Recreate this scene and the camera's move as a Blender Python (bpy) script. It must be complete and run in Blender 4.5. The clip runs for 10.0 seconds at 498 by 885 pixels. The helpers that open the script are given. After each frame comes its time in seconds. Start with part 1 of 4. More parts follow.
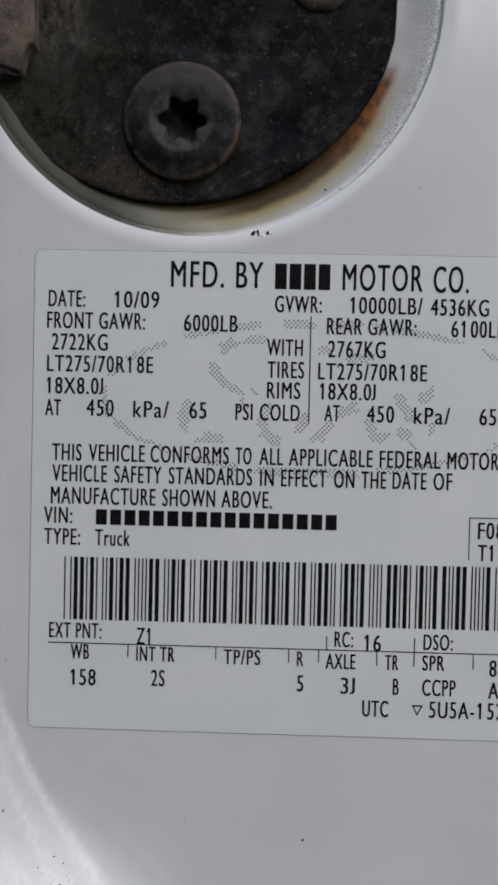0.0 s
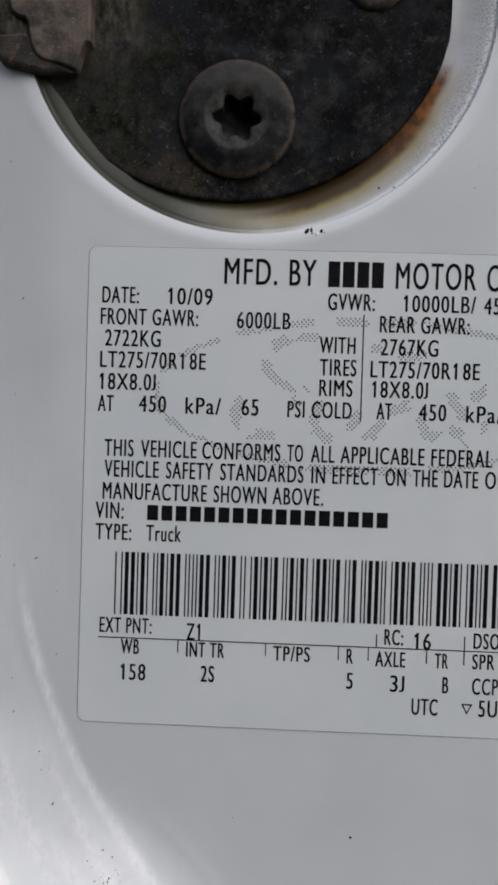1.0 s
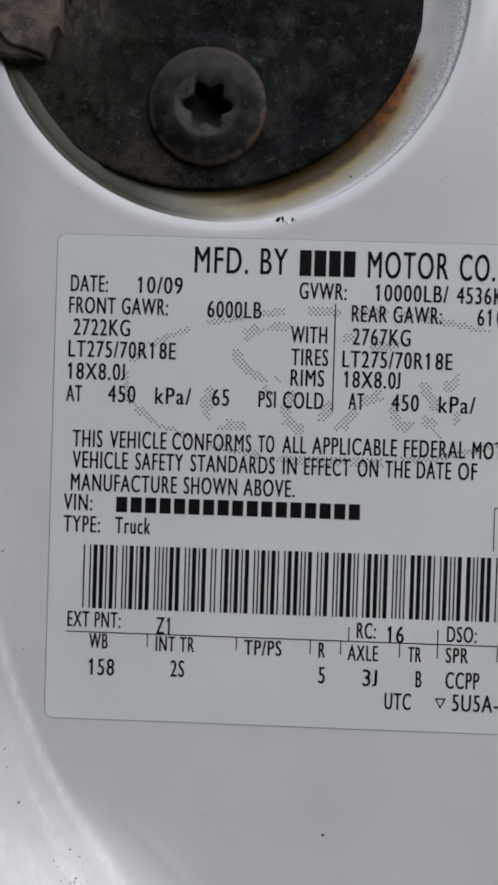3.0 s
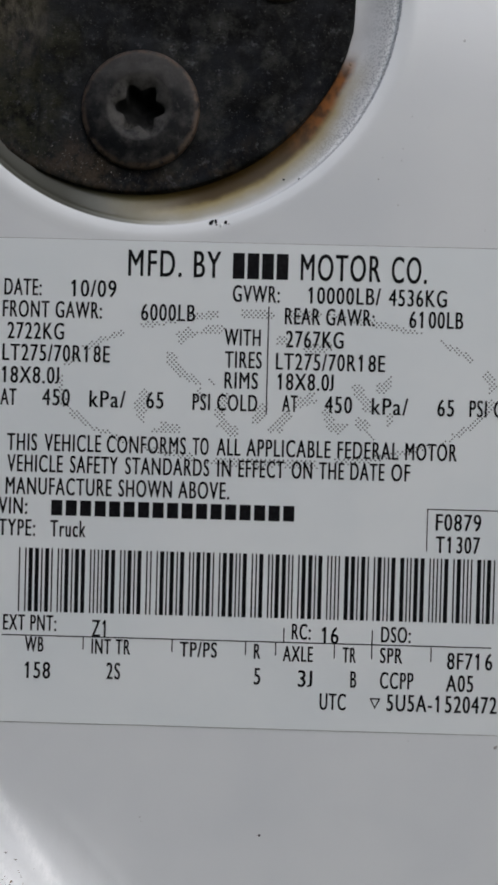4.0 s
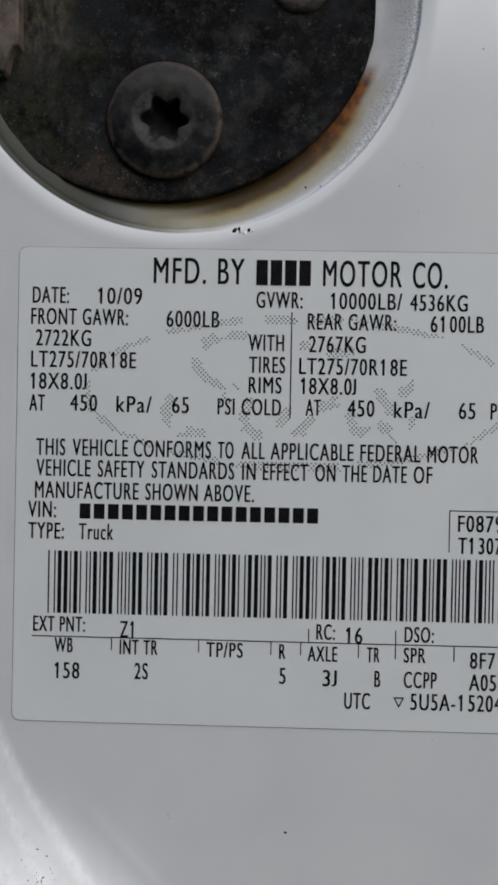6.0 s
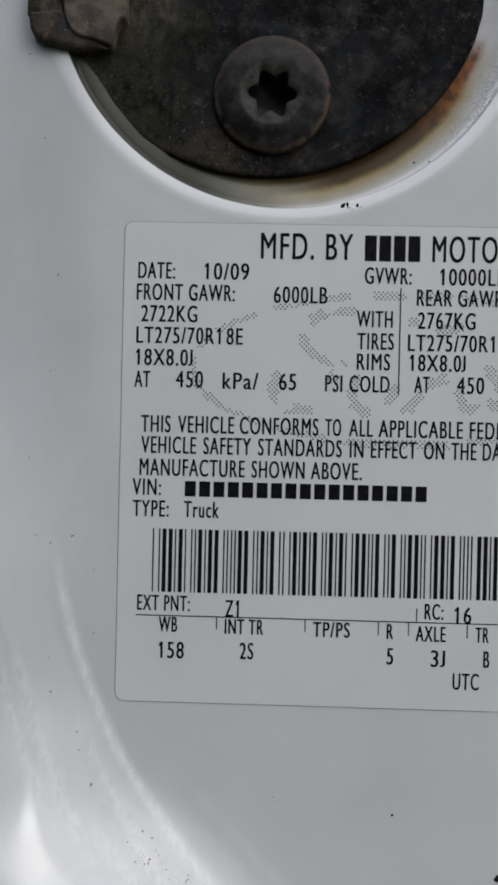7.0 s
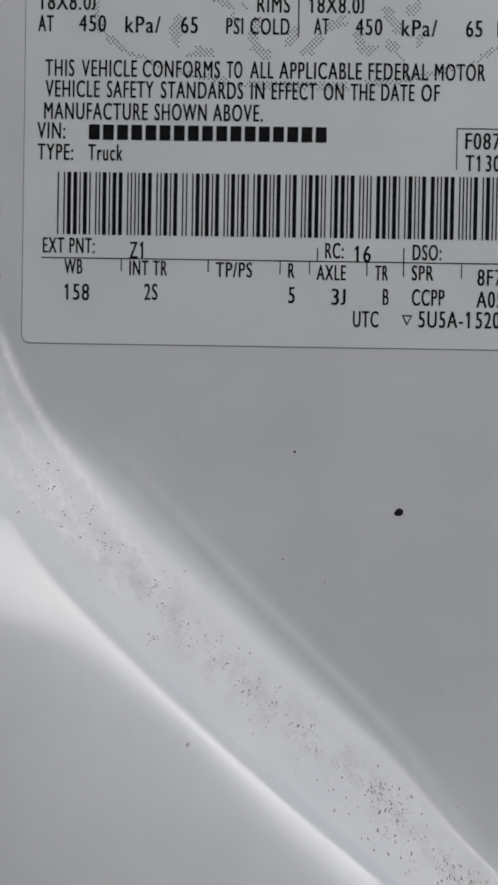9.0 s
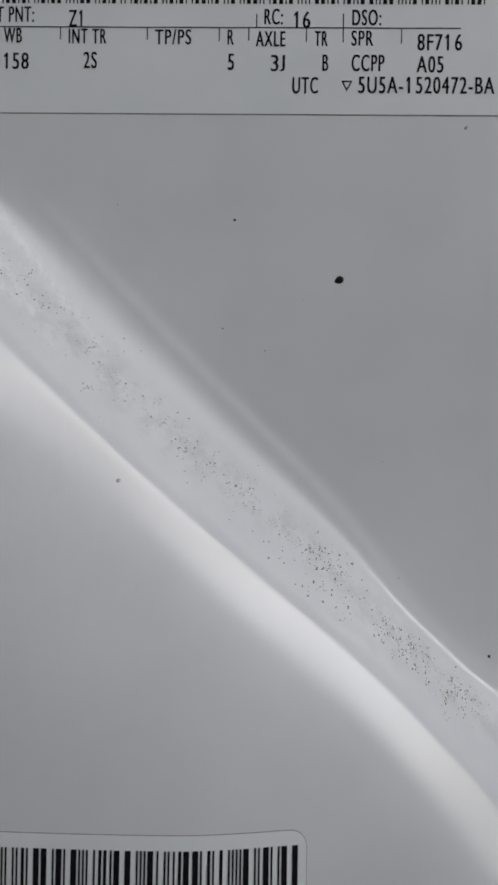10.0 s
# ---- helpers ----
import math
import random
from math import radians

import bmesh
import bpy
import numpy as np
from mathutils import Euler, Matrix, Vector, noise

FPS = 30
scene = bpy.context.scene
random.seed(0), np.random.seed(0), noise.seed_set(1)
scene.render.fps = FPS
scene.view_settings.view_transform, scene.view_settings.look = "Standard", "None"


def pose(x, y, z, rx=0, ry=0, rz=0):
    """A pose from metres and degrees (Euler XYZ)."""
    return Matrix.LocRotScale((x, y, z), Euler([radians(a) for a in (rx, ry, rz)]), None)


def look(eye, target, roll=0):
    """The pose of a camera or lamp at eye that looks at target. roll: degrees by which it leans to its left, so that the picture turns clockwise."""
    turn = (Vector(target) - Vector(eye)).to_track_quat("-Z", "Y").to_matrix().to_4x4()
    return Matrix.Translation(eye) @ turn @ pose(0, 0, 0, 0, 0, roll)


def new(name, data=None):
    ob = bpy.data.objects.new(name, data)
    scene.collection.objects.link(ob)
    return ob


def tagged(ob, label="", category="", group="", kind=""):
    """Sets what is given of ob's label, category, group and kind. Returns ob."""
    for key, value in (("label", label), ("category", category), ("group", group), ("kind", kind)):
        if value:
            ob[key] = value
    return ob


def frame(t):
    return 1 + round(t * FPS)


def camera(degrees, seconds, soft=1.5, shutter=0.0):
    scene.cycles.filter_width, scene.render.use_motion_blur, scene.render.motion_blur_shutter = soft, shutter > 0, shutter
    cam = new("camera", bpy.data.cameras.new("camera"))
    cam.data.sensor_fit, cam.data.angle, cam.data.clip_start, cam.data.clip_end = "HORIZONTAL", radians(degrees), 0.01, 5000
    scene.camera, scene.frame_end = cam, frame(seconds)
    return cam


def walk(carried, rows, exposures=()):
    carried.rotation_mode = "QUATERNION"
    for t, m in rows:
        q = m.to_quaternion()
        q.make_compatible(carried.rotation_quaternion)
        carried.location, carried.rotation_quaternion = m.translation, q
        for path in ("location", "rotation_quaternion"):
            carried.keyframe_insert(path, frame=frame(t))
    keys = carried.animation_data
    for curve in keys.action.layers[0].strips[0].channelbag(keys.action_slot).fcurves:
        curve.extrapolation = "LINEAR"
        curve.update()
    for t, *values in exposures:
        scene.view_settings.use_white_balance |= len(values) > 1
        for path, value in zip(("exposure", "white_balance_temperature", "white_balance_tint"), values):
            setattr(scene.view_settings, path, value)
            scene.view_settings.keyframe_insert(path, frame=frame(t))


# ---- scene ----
cam = camera(36.6, 10.0, soft=3.1)
PATH = [
    (0, (0.00078, 0.00017, 0.99989), (-0.00223, 0.13611, 0.99718), 1.26),
    (0.5, (-0.00361, 8e-05, 0.99918), (-0.00659, 0.13602, 0.99665), 1.62),
    (0.7, (-0.00498, -0.00045, 1.00015), (-0.00921, 0.13546, 0.99754), 1.74),
    (1, (-0.00715, -0.00043, 0.999), (-0.01154, 0.13547, 0.99641), 1.75),
    (1.5, (-0.0064, 0.00091, 0.99754), (-0.01003, 0.13685, 0.99532), 1.75),
    (2, (-0.00364, 0.00044, 0.99796), (-0.00773, 0.13637, 0.99596), 1.77),
    (2.2, (-0.00586, 0.00104, 0.99534), (-0.00828, 0.13701, 0.99442), 1.8),
    (3.3, (-0.00072, 0.00149, 0.99692), (-0.0038, 0.13744, 0.99556), 1.69),
    (3.5, (0.00145, 0.00115, 0.99734), (-0.00151, 0.13711, 0.99606), 1.56),
    (4, (0.00668, 0.00118, 0.99699), (0.00546, 0.13717, 0.99563), 1.47),
    (4.2, (0.01275, 0.00108, 0.99753), (0.01028, 0.13705, 0.9959), 1.32),
    (4.5, (0.02034, 7e-05, 0.99929), (0.01849, 0.13604, 0.99757), 1.33),
    (5, (0.02185, -0.00212, 1.00035), (0.02028, 0.13386, 0.99881), 1.26),
    (5.5, (0.01718, -0.00263, 1.00014), (0.01467, 0.13334, 0.99847), 1.21),
    (5.7, (0.0131, -0.00202, 0.99877), (0.00949, 0.13392, 0.99723), 1.19),
    (6, (0.00402, -0.00118, 0.99747), (0.00109, 0.13479, 0.99622), 1.12),
    (6.2, (0.0004, -0.00069, 0.9971), (-0.00319, 0.13526, 0.99591), 1.12),
    (7.3, (-0.01756, -0.00014, 0.99038), (-0.02042, 0.13582, 0.98983), 1.34),
    (7.5, (-0.01597, -0.00035, 0.98904), (-0.0196, 0.1356, 0.98828), 1.34),
    (8, (-0.0104, -0.00076, 0.97516), (-0.01452, 0.13518, 0.97428), 1.34),
    (8.2, (-0.00755, 6e-05, 0.96388), (-0.01123, 0.13601, 0.96256), 1.59),
    (8.5, (-0.00172, -0.00032, 0.94892), (-0.00316, 0.13567, 0.94797), 1.29),
    (8.7, (0.00265, -0.00144, 0.94022), (0.00023, 0.13453, 0.93861), 1.15),
    (9, (0.00205, -0.00271, 0.92834), (0.00067, 0.13327, 0.92663), 0.97),
    (9.5, (0.00655, -0.00248, 0.90821), (0.00441, 0.13349, 0.90639), 0.9),
    (10, (0.0152, -0.00259, 0.88586), (0.01239, 0.13337, 0.88423), 0.85),
]
EXPOSURES = [(0, 0.27, 6300, 12), (7.5, 0.22, 6300, 10), (8.5, 0.08, 6290, 12), (9, -0.02, 6300, 11), (9.5, -0.11, 6300, 11), (10, -0.11, 6300, 11)]
walk(cam, [(t, look(eye, target, roll)) for t, eye, target, roll in PATH], EXPOSURES)

# ---- light: an overcast sky, and an added area lamp behind the camera ----
world = bpy.data.worlds.new("sky")
scene.world = world
world.use_nodes = True
wn = world.node_tree
sky = wn.nodes.new("ShaderNodeTexSky")
sky.sky_type = "NISHITA"
sky.sun_disc = False
sky.sun_elevation, sky.sun_rotation = radians(45), radians(140)
sky.air_density, sky.dust_density = 1.0, 3.0
wn.nodes["Background"].inputs["Strength"].default_value = 0.05
wn.links.new(sky.outputs["Color"], wn.nodes["Background"].inputs["Color"])

sun_data = bpy.data.lights.new("sun", "SUN")
sun_data.energy, sun_data.angle, sun_data.color = 1.75, radians(92), (0.97, 0.98, 1.0)
sun = new("sun", sun_data)
sun.matrix_world = look((0.10, -0.664, 1.52), (0, 0.136, 1.0))

# added lamp, never seen; slanted so its reflection runs along the step's crest
LAMP_X, LAMP_Y, LAMP_Z, LAMP_LONG, LAMP_WIDE = 1.62, -1.37, 1.34, 1.60, 1.10
LAMP_ALONG, LAMP_ACROSS = Vector((0.447, 0, -0.894)), Vector((0.894, 0, 0.447))
added_lamp_data = bpy.data.lights.new("added_area_lamp", "AREA")
added_lamp_data.shape, added_lamp_data.size, added_lamp_data.size_y = "RECTANGLE", LAMP_LONG, LAMP_WIDE
added_lamp_data.energy, added_lamp_data.color = 8.6, (1.0, 0.96, 0.91)
added_lamp = new("added_area_lamp", added_lamp_data)
added_lamp.matrix_world = Matrix(((LAMP_ALONG.x, LAMP_ACROSS.x, 0, LAMP_X), (0, 0, -1, LAMP_Y), (LAMP_ALONG.z, LAMP_ACROSS.z, 0, LAMP_Z), (0, 0, 0, 1)))

# ---- plan, in millimetres on the face of the pillar: x to the right, z up from the first eye ----
MM = 0.001
FACE = 0.1360                     # the flat face stands this far ahead of the first eye
LABEL_X, LABEL_Z, LABEL_W, LABEL_H = -41.7, 31.3, 101.2, 87.1
CUP_X, CUP_Z, CUP_R, CUP_DEEP = -12.4, 77.4, 43.2, 3.0
PLATE_X, PLATE_Z, PLATE_R, PLATE_FRONT = -16.7, 81.2, 40.8, 1.7
BOLT_X, BOLT_Z = -15.5, 54.8
STEP_HIGH = 16.2
# the pressed step: the line of its foot and the line of its crest, as x, z
FOOT_LINE = [(-74, 130), (-70, 60), (-62, 20), (-54, -10), (-46, -38), (-35.5, -59), (-21, -76.3), (0.6, -98.9), (29, -126.8), (44, -145), (58.7, -157.4), (80, -167), (130, -174), (260, -180)]
CREST_LINE = [(-94, 130), (-89, 60), (-81, 20), (-73, -10), (-63.5, -40), (-52.9, -65.0), (-40.3, -86.8), (-20.6, -106.3), (-3.5, -121.9), (13.2, -135.8), (27.9, -147), (38.5, -156), (53.5, -172), (68, -190), (90, -220), (150, -300)]


def spline(points, per=24):
    """A smooth line through a few points (Catmull-Rom)."""
    p = np.array([points[0], *points, points[-1]], float)
    out = []
    for i in range(1, len(p) - 2):
        for k in range(per):
            t = k / per
            a, b, c, d = p[i - 1], p[i], p[i + 1], p[i + 2]
            out.append(0.5 * (2 * b + (c - a) * t + (2 * a - 5 * b + 4 * c - d) * t * t + (3 * b - a - 3 * c + d) * t ** 3))
    out.append(p[-2])
    return np.array(out)


FOOT = spline(FOOT_LINE)


def evened(line, reach):
    """A line resampled at even steps and smoothed over some millimetres."""
    run = np.concatenate([[0], np.cumsum(np.hypot(*np.diff(line, axis=0).T))])
    u = np.arange(0, run[-1], 1.5)
    p = np.stack([np.interp(u, run, line[:, k]) for k in (0, 1)], 1)
    m = int(2.2 * reach / 1.5)
    k = np.exp(-0.5 * (np.arange(-m, m + 1) * 1.5 / reach) ** 2)
    pad = np.concatenate([2 * p[0] - p[m:0:-1], p, 2 * p[-1] - p[-2:-m - 2:-1]])
    return np.stack([np.convolve(pad[:, c], k / k.sum(), "valid") for c in (0, 1)], 1)


CREST = evened(spline(CREST_LINE), 13.0)


def smooth(a, b, v):
    t = np.clip((v - a) / (b - a), 0, 1)
    return t * t * (3 - 2 * t)


def eased(a, b, v):
    """The integral of smooth(a, b, v)."""
    t = np.clip((v - a) / (b - a), 0, 1)
    return (b - a) * (t ** 3 - t ** 4 / 2) + np.maximum(v - b, 0)


# the crest steps sideways once, where the pressing was folded twice
CREST[:, 0] -= 6.5 * smooth(-58, -78, CREST[:, 1]) * smooth(-87, -80, CREST[:, 1])


def past(line, x, z):
    """How far a place lies past a line, to its lower left."""
    x, z = np.asarray(x, float), np.asarray(z, float)
    best, off = np.full(x.shape, 1e18), np.zeros(x.shape)
    for a, b in zip(line, line[1:]):
        dx, dz = b[0] - a[0], b[1] - a[1]
        t = np.clip(((x - a[0]) * dx + (z - a[1]) * dz) / (dx * dx + dz * dz), 0, 1)
        gx, gz = x - a[0] - t * dx, z - a[1] - t * dz
        d2 = gx * gx + gz * gz
        nearer = d2 < best
        best = np.where(nearer, d2, best)
        off = np.where(nearer, np.sign(dz * gx - dx * gz), off)
    return off * np.sqrt(best)


def crease_off(z):
    """How far past the foot the rubbed crease of the hollow runs."""
    return 4.0 - 0.1 * (np.asarray(z, float) + 31)


def rise(x, z):
    """Millimetres by which the pressed steel stands nearer than the flat face."""
    d, e = past(FOOT, x, z), past(CREST, x, z)
    w = np.maximum(d - e, 1e-3)
    s = np.where(d <= 0, 0, np.clip(d / w, 0, 1))
    w, e = np.clip(w, 4, 30), np.maximum(e, 0)
    x, z = np.asarray(x, float), np.asarray(z, float)
    # a low bead at the foot, a bend into the ramp that sharpens to a fold at the right and fades upwards
    right, upper = smooth(5, 50, x), smooth(-58, -8, z)
    lo = (0.24 - 0.05 * right) * (1 - 0.8 * upper) + 0.06 * smooth(-82, -56, z)
    lo = lo - 0.21 * (1 - right) * smooth(-62, -90, z)
    hi = lo + 0.14 + 0.60 * (1 - right) * smooth(-62, -90, z) + 0.24 * upper
    steep, early = 1.6 - 0.4 * right, (0.10 + 0.22 * right) * (1 - 0.8 * smooth(-82, -56, z))
    full = early * eased(0.0, 0.2, 1.0) + steep * eased(lo, hi, 1.0)
    scale = STEP_HIGH / full
    h = scale * (early * eased(0.0, 0.2, s) + steep * eased(lo, hi, s)) + 0.27 * np.exp(-((d - 1.3) / 1.6) ** 2) * smooth(-50, -86, z)
    # a second fine fold on the ramp at the right, and a few scratches in the hollow
    h = h + 0.40 * smooth(18, 34, x) * np.exp(-(((s - 0.62 + 0.012 * (x - 45)) * w) / 0.7) ** 2) * (s < 1)
    for at, skew, top, end in ((0.50, 0.004, -52, -84), (0.60, 0.006, -48, -74), (0.70, 0.002, -34, -62), (0.55, -0.002, -60, -92)):
        h = h + 0.11 * smooth(top + 6, top - 4, z) * smooth(end - 6, end + 6, z) * np.exp(-(((s - at + skew * (z - top)) * w) / 0.55) ** 2)
    crest = 0.28 + 6.0 * smooth(-58, -40, z)
    lean = 0.57 - 0.03 * smooth(-45, -10, x) - 0.04 * smooth(10, 40, x) + 0.06 * smooth(-126, -104, z) * smooth(-68, -80, z)
    fall = 36.0 / lean * (0.40 + 0.60 * smooth(-70, -82, z)) * (1 - 0.4 * smooth(2, 32, x)) * (0.45 + 0.55 * smooth(-58, -42, x))
    ramp_fade, lean_fade = 0.05 + 0.95 * smooth(-48, -106, z), 0.05 + 0.95 * smooth(-48, -74, z)
    h = h * ramp_fade
    lean = lean * lean_fade
    h = h + (scale * (steep + early) / w * ramp_fade - lean) * crest * (1 - np.exp(-e / crest)) + lean * fall / 3 * (1 - (1 - np.minimum(e / fall, 1)) ** 3)
    crease = crease_off(z)
    h = h + (0.25 + 0.25 * smooth(-78, -58, z)) * smooth(crease - 0.9, crease + 0.9, d) * smooth(-22, -40, z) * smooth(-104, -84, z)
    r = np.hypot(np.asarray(x) - CUP_X, np.asarray(z) - CUP_Z)
    lower = smooth(26, -4, z - CUP_Z)
    h = h + 0.08 * lower * np.exp(-((r - CUP_R - 2.6) / 1.0) ** 2)
    roll = np.clip((CUP_R + 2.8 - r) / 2.8, 0, 1)
    lip = (0.20 + 0.12 * lower) * roll ** 1.6 + 0.75 * smooth(CUP_R + 0.05, CUP_R - 0.45, r)
    floor_drop = (CUP_DEEP - 1.3) * smooth(CUP_R - 0.4, CUP_R - 7.0, r)
    h = h - lip - floor_drop
    bend = np.maximum(np.asarray(x) - 55, 0)
    edge = np.maximum(-46 - x, 0)
    h = h - 0.24 * smooth(-35, 15, z) * (np.sqrt(edge * edge + 25) - 5)
    return h - 0.012 * (np.sqrt(bend * bend + 9) - 3)


# ---- materials ----
def material(name, base=(0.8, 0.8, 0.8), rough=0.5, metal=0.0, coat=0.0):
    m = bpy.data.materials.new(name)
    m.use_nodes = True
    b = m.node_tree.nodes["Principled BSDF"]
    b.inputs["Base Color"].default_value = (*base, 1)
    b.inputs["Roughness"].default_value = rough
    b.inputs["Metallic"].default_value = metal
    b.inputs["Coat Weight"].default_value = coat
    b.inputs["Coat Roughness"].default_value = 0.08
    return m


class Nodes:
    """Helpers for building a node tree in millimetres."""

    def __init__(self, m):
        self.tree = m.node_tree
        self.bsdf = m.node_tree.nodes["Principled BSDF"]
        geo = self.tree.nodes.new("ShaderNodeNewGeometry")
        scale = self.tree.nodes.new("ShaderNodeVectorMath")
        scale.operation = "SCALE"
        scale.inputs["Scale"].default_value = 1000
        self.tree.links.new(geo.outputs["Position"], scale.inputs[0])
        self.place = scale.outputs[0]

    def link(self, a, b):
        self.tree.links.new(a, b)

    def noise(self, scale, detail=4, rough=0.55, stretch=(1, 1, 1)):
        mapping = self.tree.nodes.new("ShaderNodeMapping")
        mapping.inputs["Scale"].default_value = stretch
        self.link(self.place, mapping.inputs["Vector"])
        n = self.tree.nodes.new("ShaderNodeTexNoise")
        n.inputs["Scale"].default_value = scale
        n.inputs["Detail"].default_value = detail
        n.inputs["Roughness"].default_value = rough
        self.link(mapping.outputs[0], n.inputs["Vector"])
        return n.outputs["Fac"]

    def math(self, op, a, b=0.0, c=0.0):
        n = self.tree.nodes.new("ShaderNodeMath")
        n.operation = op
        for i, v in enumerate((a, b, c)):
            if isinstance(v, (int, float)):
                n.inputs[i].default_value = v
            else:
                self.link(v, n.inputs[i])
        return n.outputs[0]

    def ramp(self, v, lo, hi, to_lo=0.0, to_hi=1.0):
        n = self.tree.nodes.new("ShaderNodeMapRange")
        n.interpolation_type = "SMOOTHSTEP"
        for key, val in (("From Min", lo), ("From Max", hi), ("To Min", to_lo), ("To Max", to_hi)):
            n.inputs[key].default_value = val
        self.link(v, n.inputs["Value"])
        return n.outputs[0]

    def mix(self, fac, a, b):
        n = self.tree.nodes.new("ShaderNodeMix")
        n.data_type = "RGBA"
        if isinstance(fac, (int, float)):
            n.inputs[0].default_value = fac
        else:
            self.link(fac, n.inputs[0])
        for sock, v in ((n.inputs[6], a), (n.inputs[7], b)):
            if isinstance(v, tuple):
                sock.default_value = (*v, 1)
            else:
                self.link(v, sock)
        return n.outputs[2]

    def bump(self, height, strength, distance):
        n = self.tree.nodes.new("ShaderNodeBump")
        n.inputs["Strength"].default_value = strength
        n.inputs["Distance"].default_value = distance * MM
        self.link(height, n.inputs["Height"])
        self.link(n.outputs[0], self.bsdf.inputs["Normal"])
        return n

    def range_from(self, x, z):
        """Distance on the face from a place, in millimetres, and the height over it."""
        s = self.tree.nodes.new("ShaderNodeSeparateXYZ")
        self.link(self.place, s.inputs[0])
        dx = self.math("SUBTRACT", s.outputs[0], x)
        dz = self.math("SUBTRACT", s.outputs[2], 1000 + z)
        return self.math("SQRT", self.math("ADD", self.math("MULTIPLY", dx, dx), self.math("MULTIPLY", dz, dz))), dx, dz


def paint_material():
    m = material("white_paint", (0.74, 0.76, 0.77), 0.42, 0.0, 0.9)
    n = Nodes(m)
    cloud = n.noise(0.03, 3)
    col = n.mix(n.ramp(cloud, 0.3, 0.7), (0.72, 0.74, 0.755), (0.78, 0.795, 0.80))
    r, dx, dz = n.range_from(PLATE_X, PLATE_Z)
    wobble = n.math("MULTIPLY", n.math("SUBTRACT", n.noise(0.16, 4), 0.5), 5.0)
    edge = n.math("ADD", n.math("SUBTRACT", r, PLATE_R), wobble)
    inside, cx, cz = n.range_from(CUP_X, CUP_Z)
    in_cup = n.ramp(inside, CUP_R + 0.2, CUP_R - 0.6)
    # greenish yellow wash under the plate
    low = n.ramp(n.math("ADD", dz, n.math("MULTIPLY", dx, 0.25)), -16, -32)
    yellow = n.math("MULTIPLY", n.math("MULTIPLY", n.ramp(edge, 9.5, 0.5), low), in_cup)
    # shade of the sunken cup floor, put into the colour as an even grey
    dust_shade = n.math("MULTIPLY", n.ramp(inside, CUP_R - 0.3, CUP_R - 1.6), n.ramp(n.noise(0.25, 4), 0.2, 0.8, 0.7, 1.0))
    col = n.mix(dust_shade, col, (0.46, 0.465, 0.475))
    col = n.mix(n.math("MULTIPLY", yellow, 0.85), col, (0.27, 0.26, 0.135))
    # dry overspray on the cup's floor along its right wall
    wall = n.math("MULTIPLY", n.ramp(inside, CUP_R - 6.0, CUP_R - 0.6), n.ramp(inside, CUP_R + 0.3, CUP_R - 0.2))
    wall = n.math("MULTIPLY", wall, n.math("MULTIPLY", n.ramp(cx, 14, 30), n.ramp(cz, -38, -24)))
    grit = n.noise(2.9, 2, 0.6)
    pits = n.math("MULTIPLY", n.ramp(grit, 0.49, 0.58), wall)
    col = n.mix(n.math("MULTIPLY", pits, 0.6), col, (0.16, 0.18, 0.20))
    # black grease and grime in the left of the cup
    wide_cup = n.ramp(inside, CUP_R + 0.25, CUP_R - 0.15)
    olive = n.math("MULTIPLY", wide_cup, n.ramp(n.math("ADD", cx, wobble), 14, -16))
    col = n.mix(n.math("MULTIPLY", olive, 0.9), col, (0.135, 0.135, 0.088))
    grime = n.math("MULTIPLY", wide_cup, n.ramp(n.math("ADD", cx, n.math("MULTIPLY", wobble, 1.2)), 6, -18))
    col = n.mix(n.math("MULTIPLY", grime, 0.92), col, (0.030, 0.030, 0.020))
    # rust along the lower right edge of the plate, with a yellow halo
    right = n.math("MULTIPLY", n.ramp(dx, -8, 14), n.ramp(n.math("ADD", dz, wobble), -13, -19))
    streak = n.math("ADD", n.math("SUBTRACT", r, PLATE_R), n.math("MULTIPLY", n.math("SUBTRACT", n.noise(0.22, 5), 0.5), 1.7))
    streak = n.math("SUBTRACT", streak, n.ramp(dz, -22, -33, 0.0, 1.2))
    halo = n.math("MULTIPLY", n.math("MULTIPLY", n.ramp(streak, 6.5, 2.0), right), n.math("MULTIPLY", in_cup, n.ramp(dz, -10, -26)))
    col = n.mix(n.math("MULTIPLY", halo, 0.9), col, (0.27, 0.20, 0.050))
    rust = n.math("MULTIPLY", n.math("MULTIPLY", n.ramp(streak, 3.2, 1.5), right), in_cup)
    rust_col = n.mix(n.ramp(n.noise(0.5, 4), 0.35, 0.65), (0.085, 0.033, 0.007), (0.24, 0.082, 0.011))
    rust_col = n.mix(n.ramp(dz, -24, -35), rust_col, (0.060, 0.036, 0.008))
    col = n.mix(rust, col, rust_col)
    bare = n.math("SUBTRACT", 1.0, n.math("MAXIMUM", n.math("MULTIPLY", grime, 0.95), n.math("MAXIMUM", n.math("MAXIMUM", rust, halo), n.math("MULTIPLY", n.math("MAXIMUM", n.math("MAXIMUM", yellow, olive), dust_shade), 0.8))))
    # pale scuffs rubbed into the step by shoes
    scuff = n.tree.nodes.new("ShaderNodeAttribute")
    scuff.attribute_name = "scuff"
    rubs = n.math("MULTIPLY", scuff.outputs["Fac"], n.ramp(n.noise(0.8, 4, 0.7, (1.0, 1.0, 0.4)), 0.36, 0.60))
    col = n.mix(n.math("MULTIPLY", rubs, 0.75), col, (0.90, 0.905, 0.91))
    # grit ground into the hollow of the step
    soil = n.tree.nodes.new("ShaderNodeAttribute")
    soil.attribute_name = "grit"
    soil = soil.outputs["Fac"]
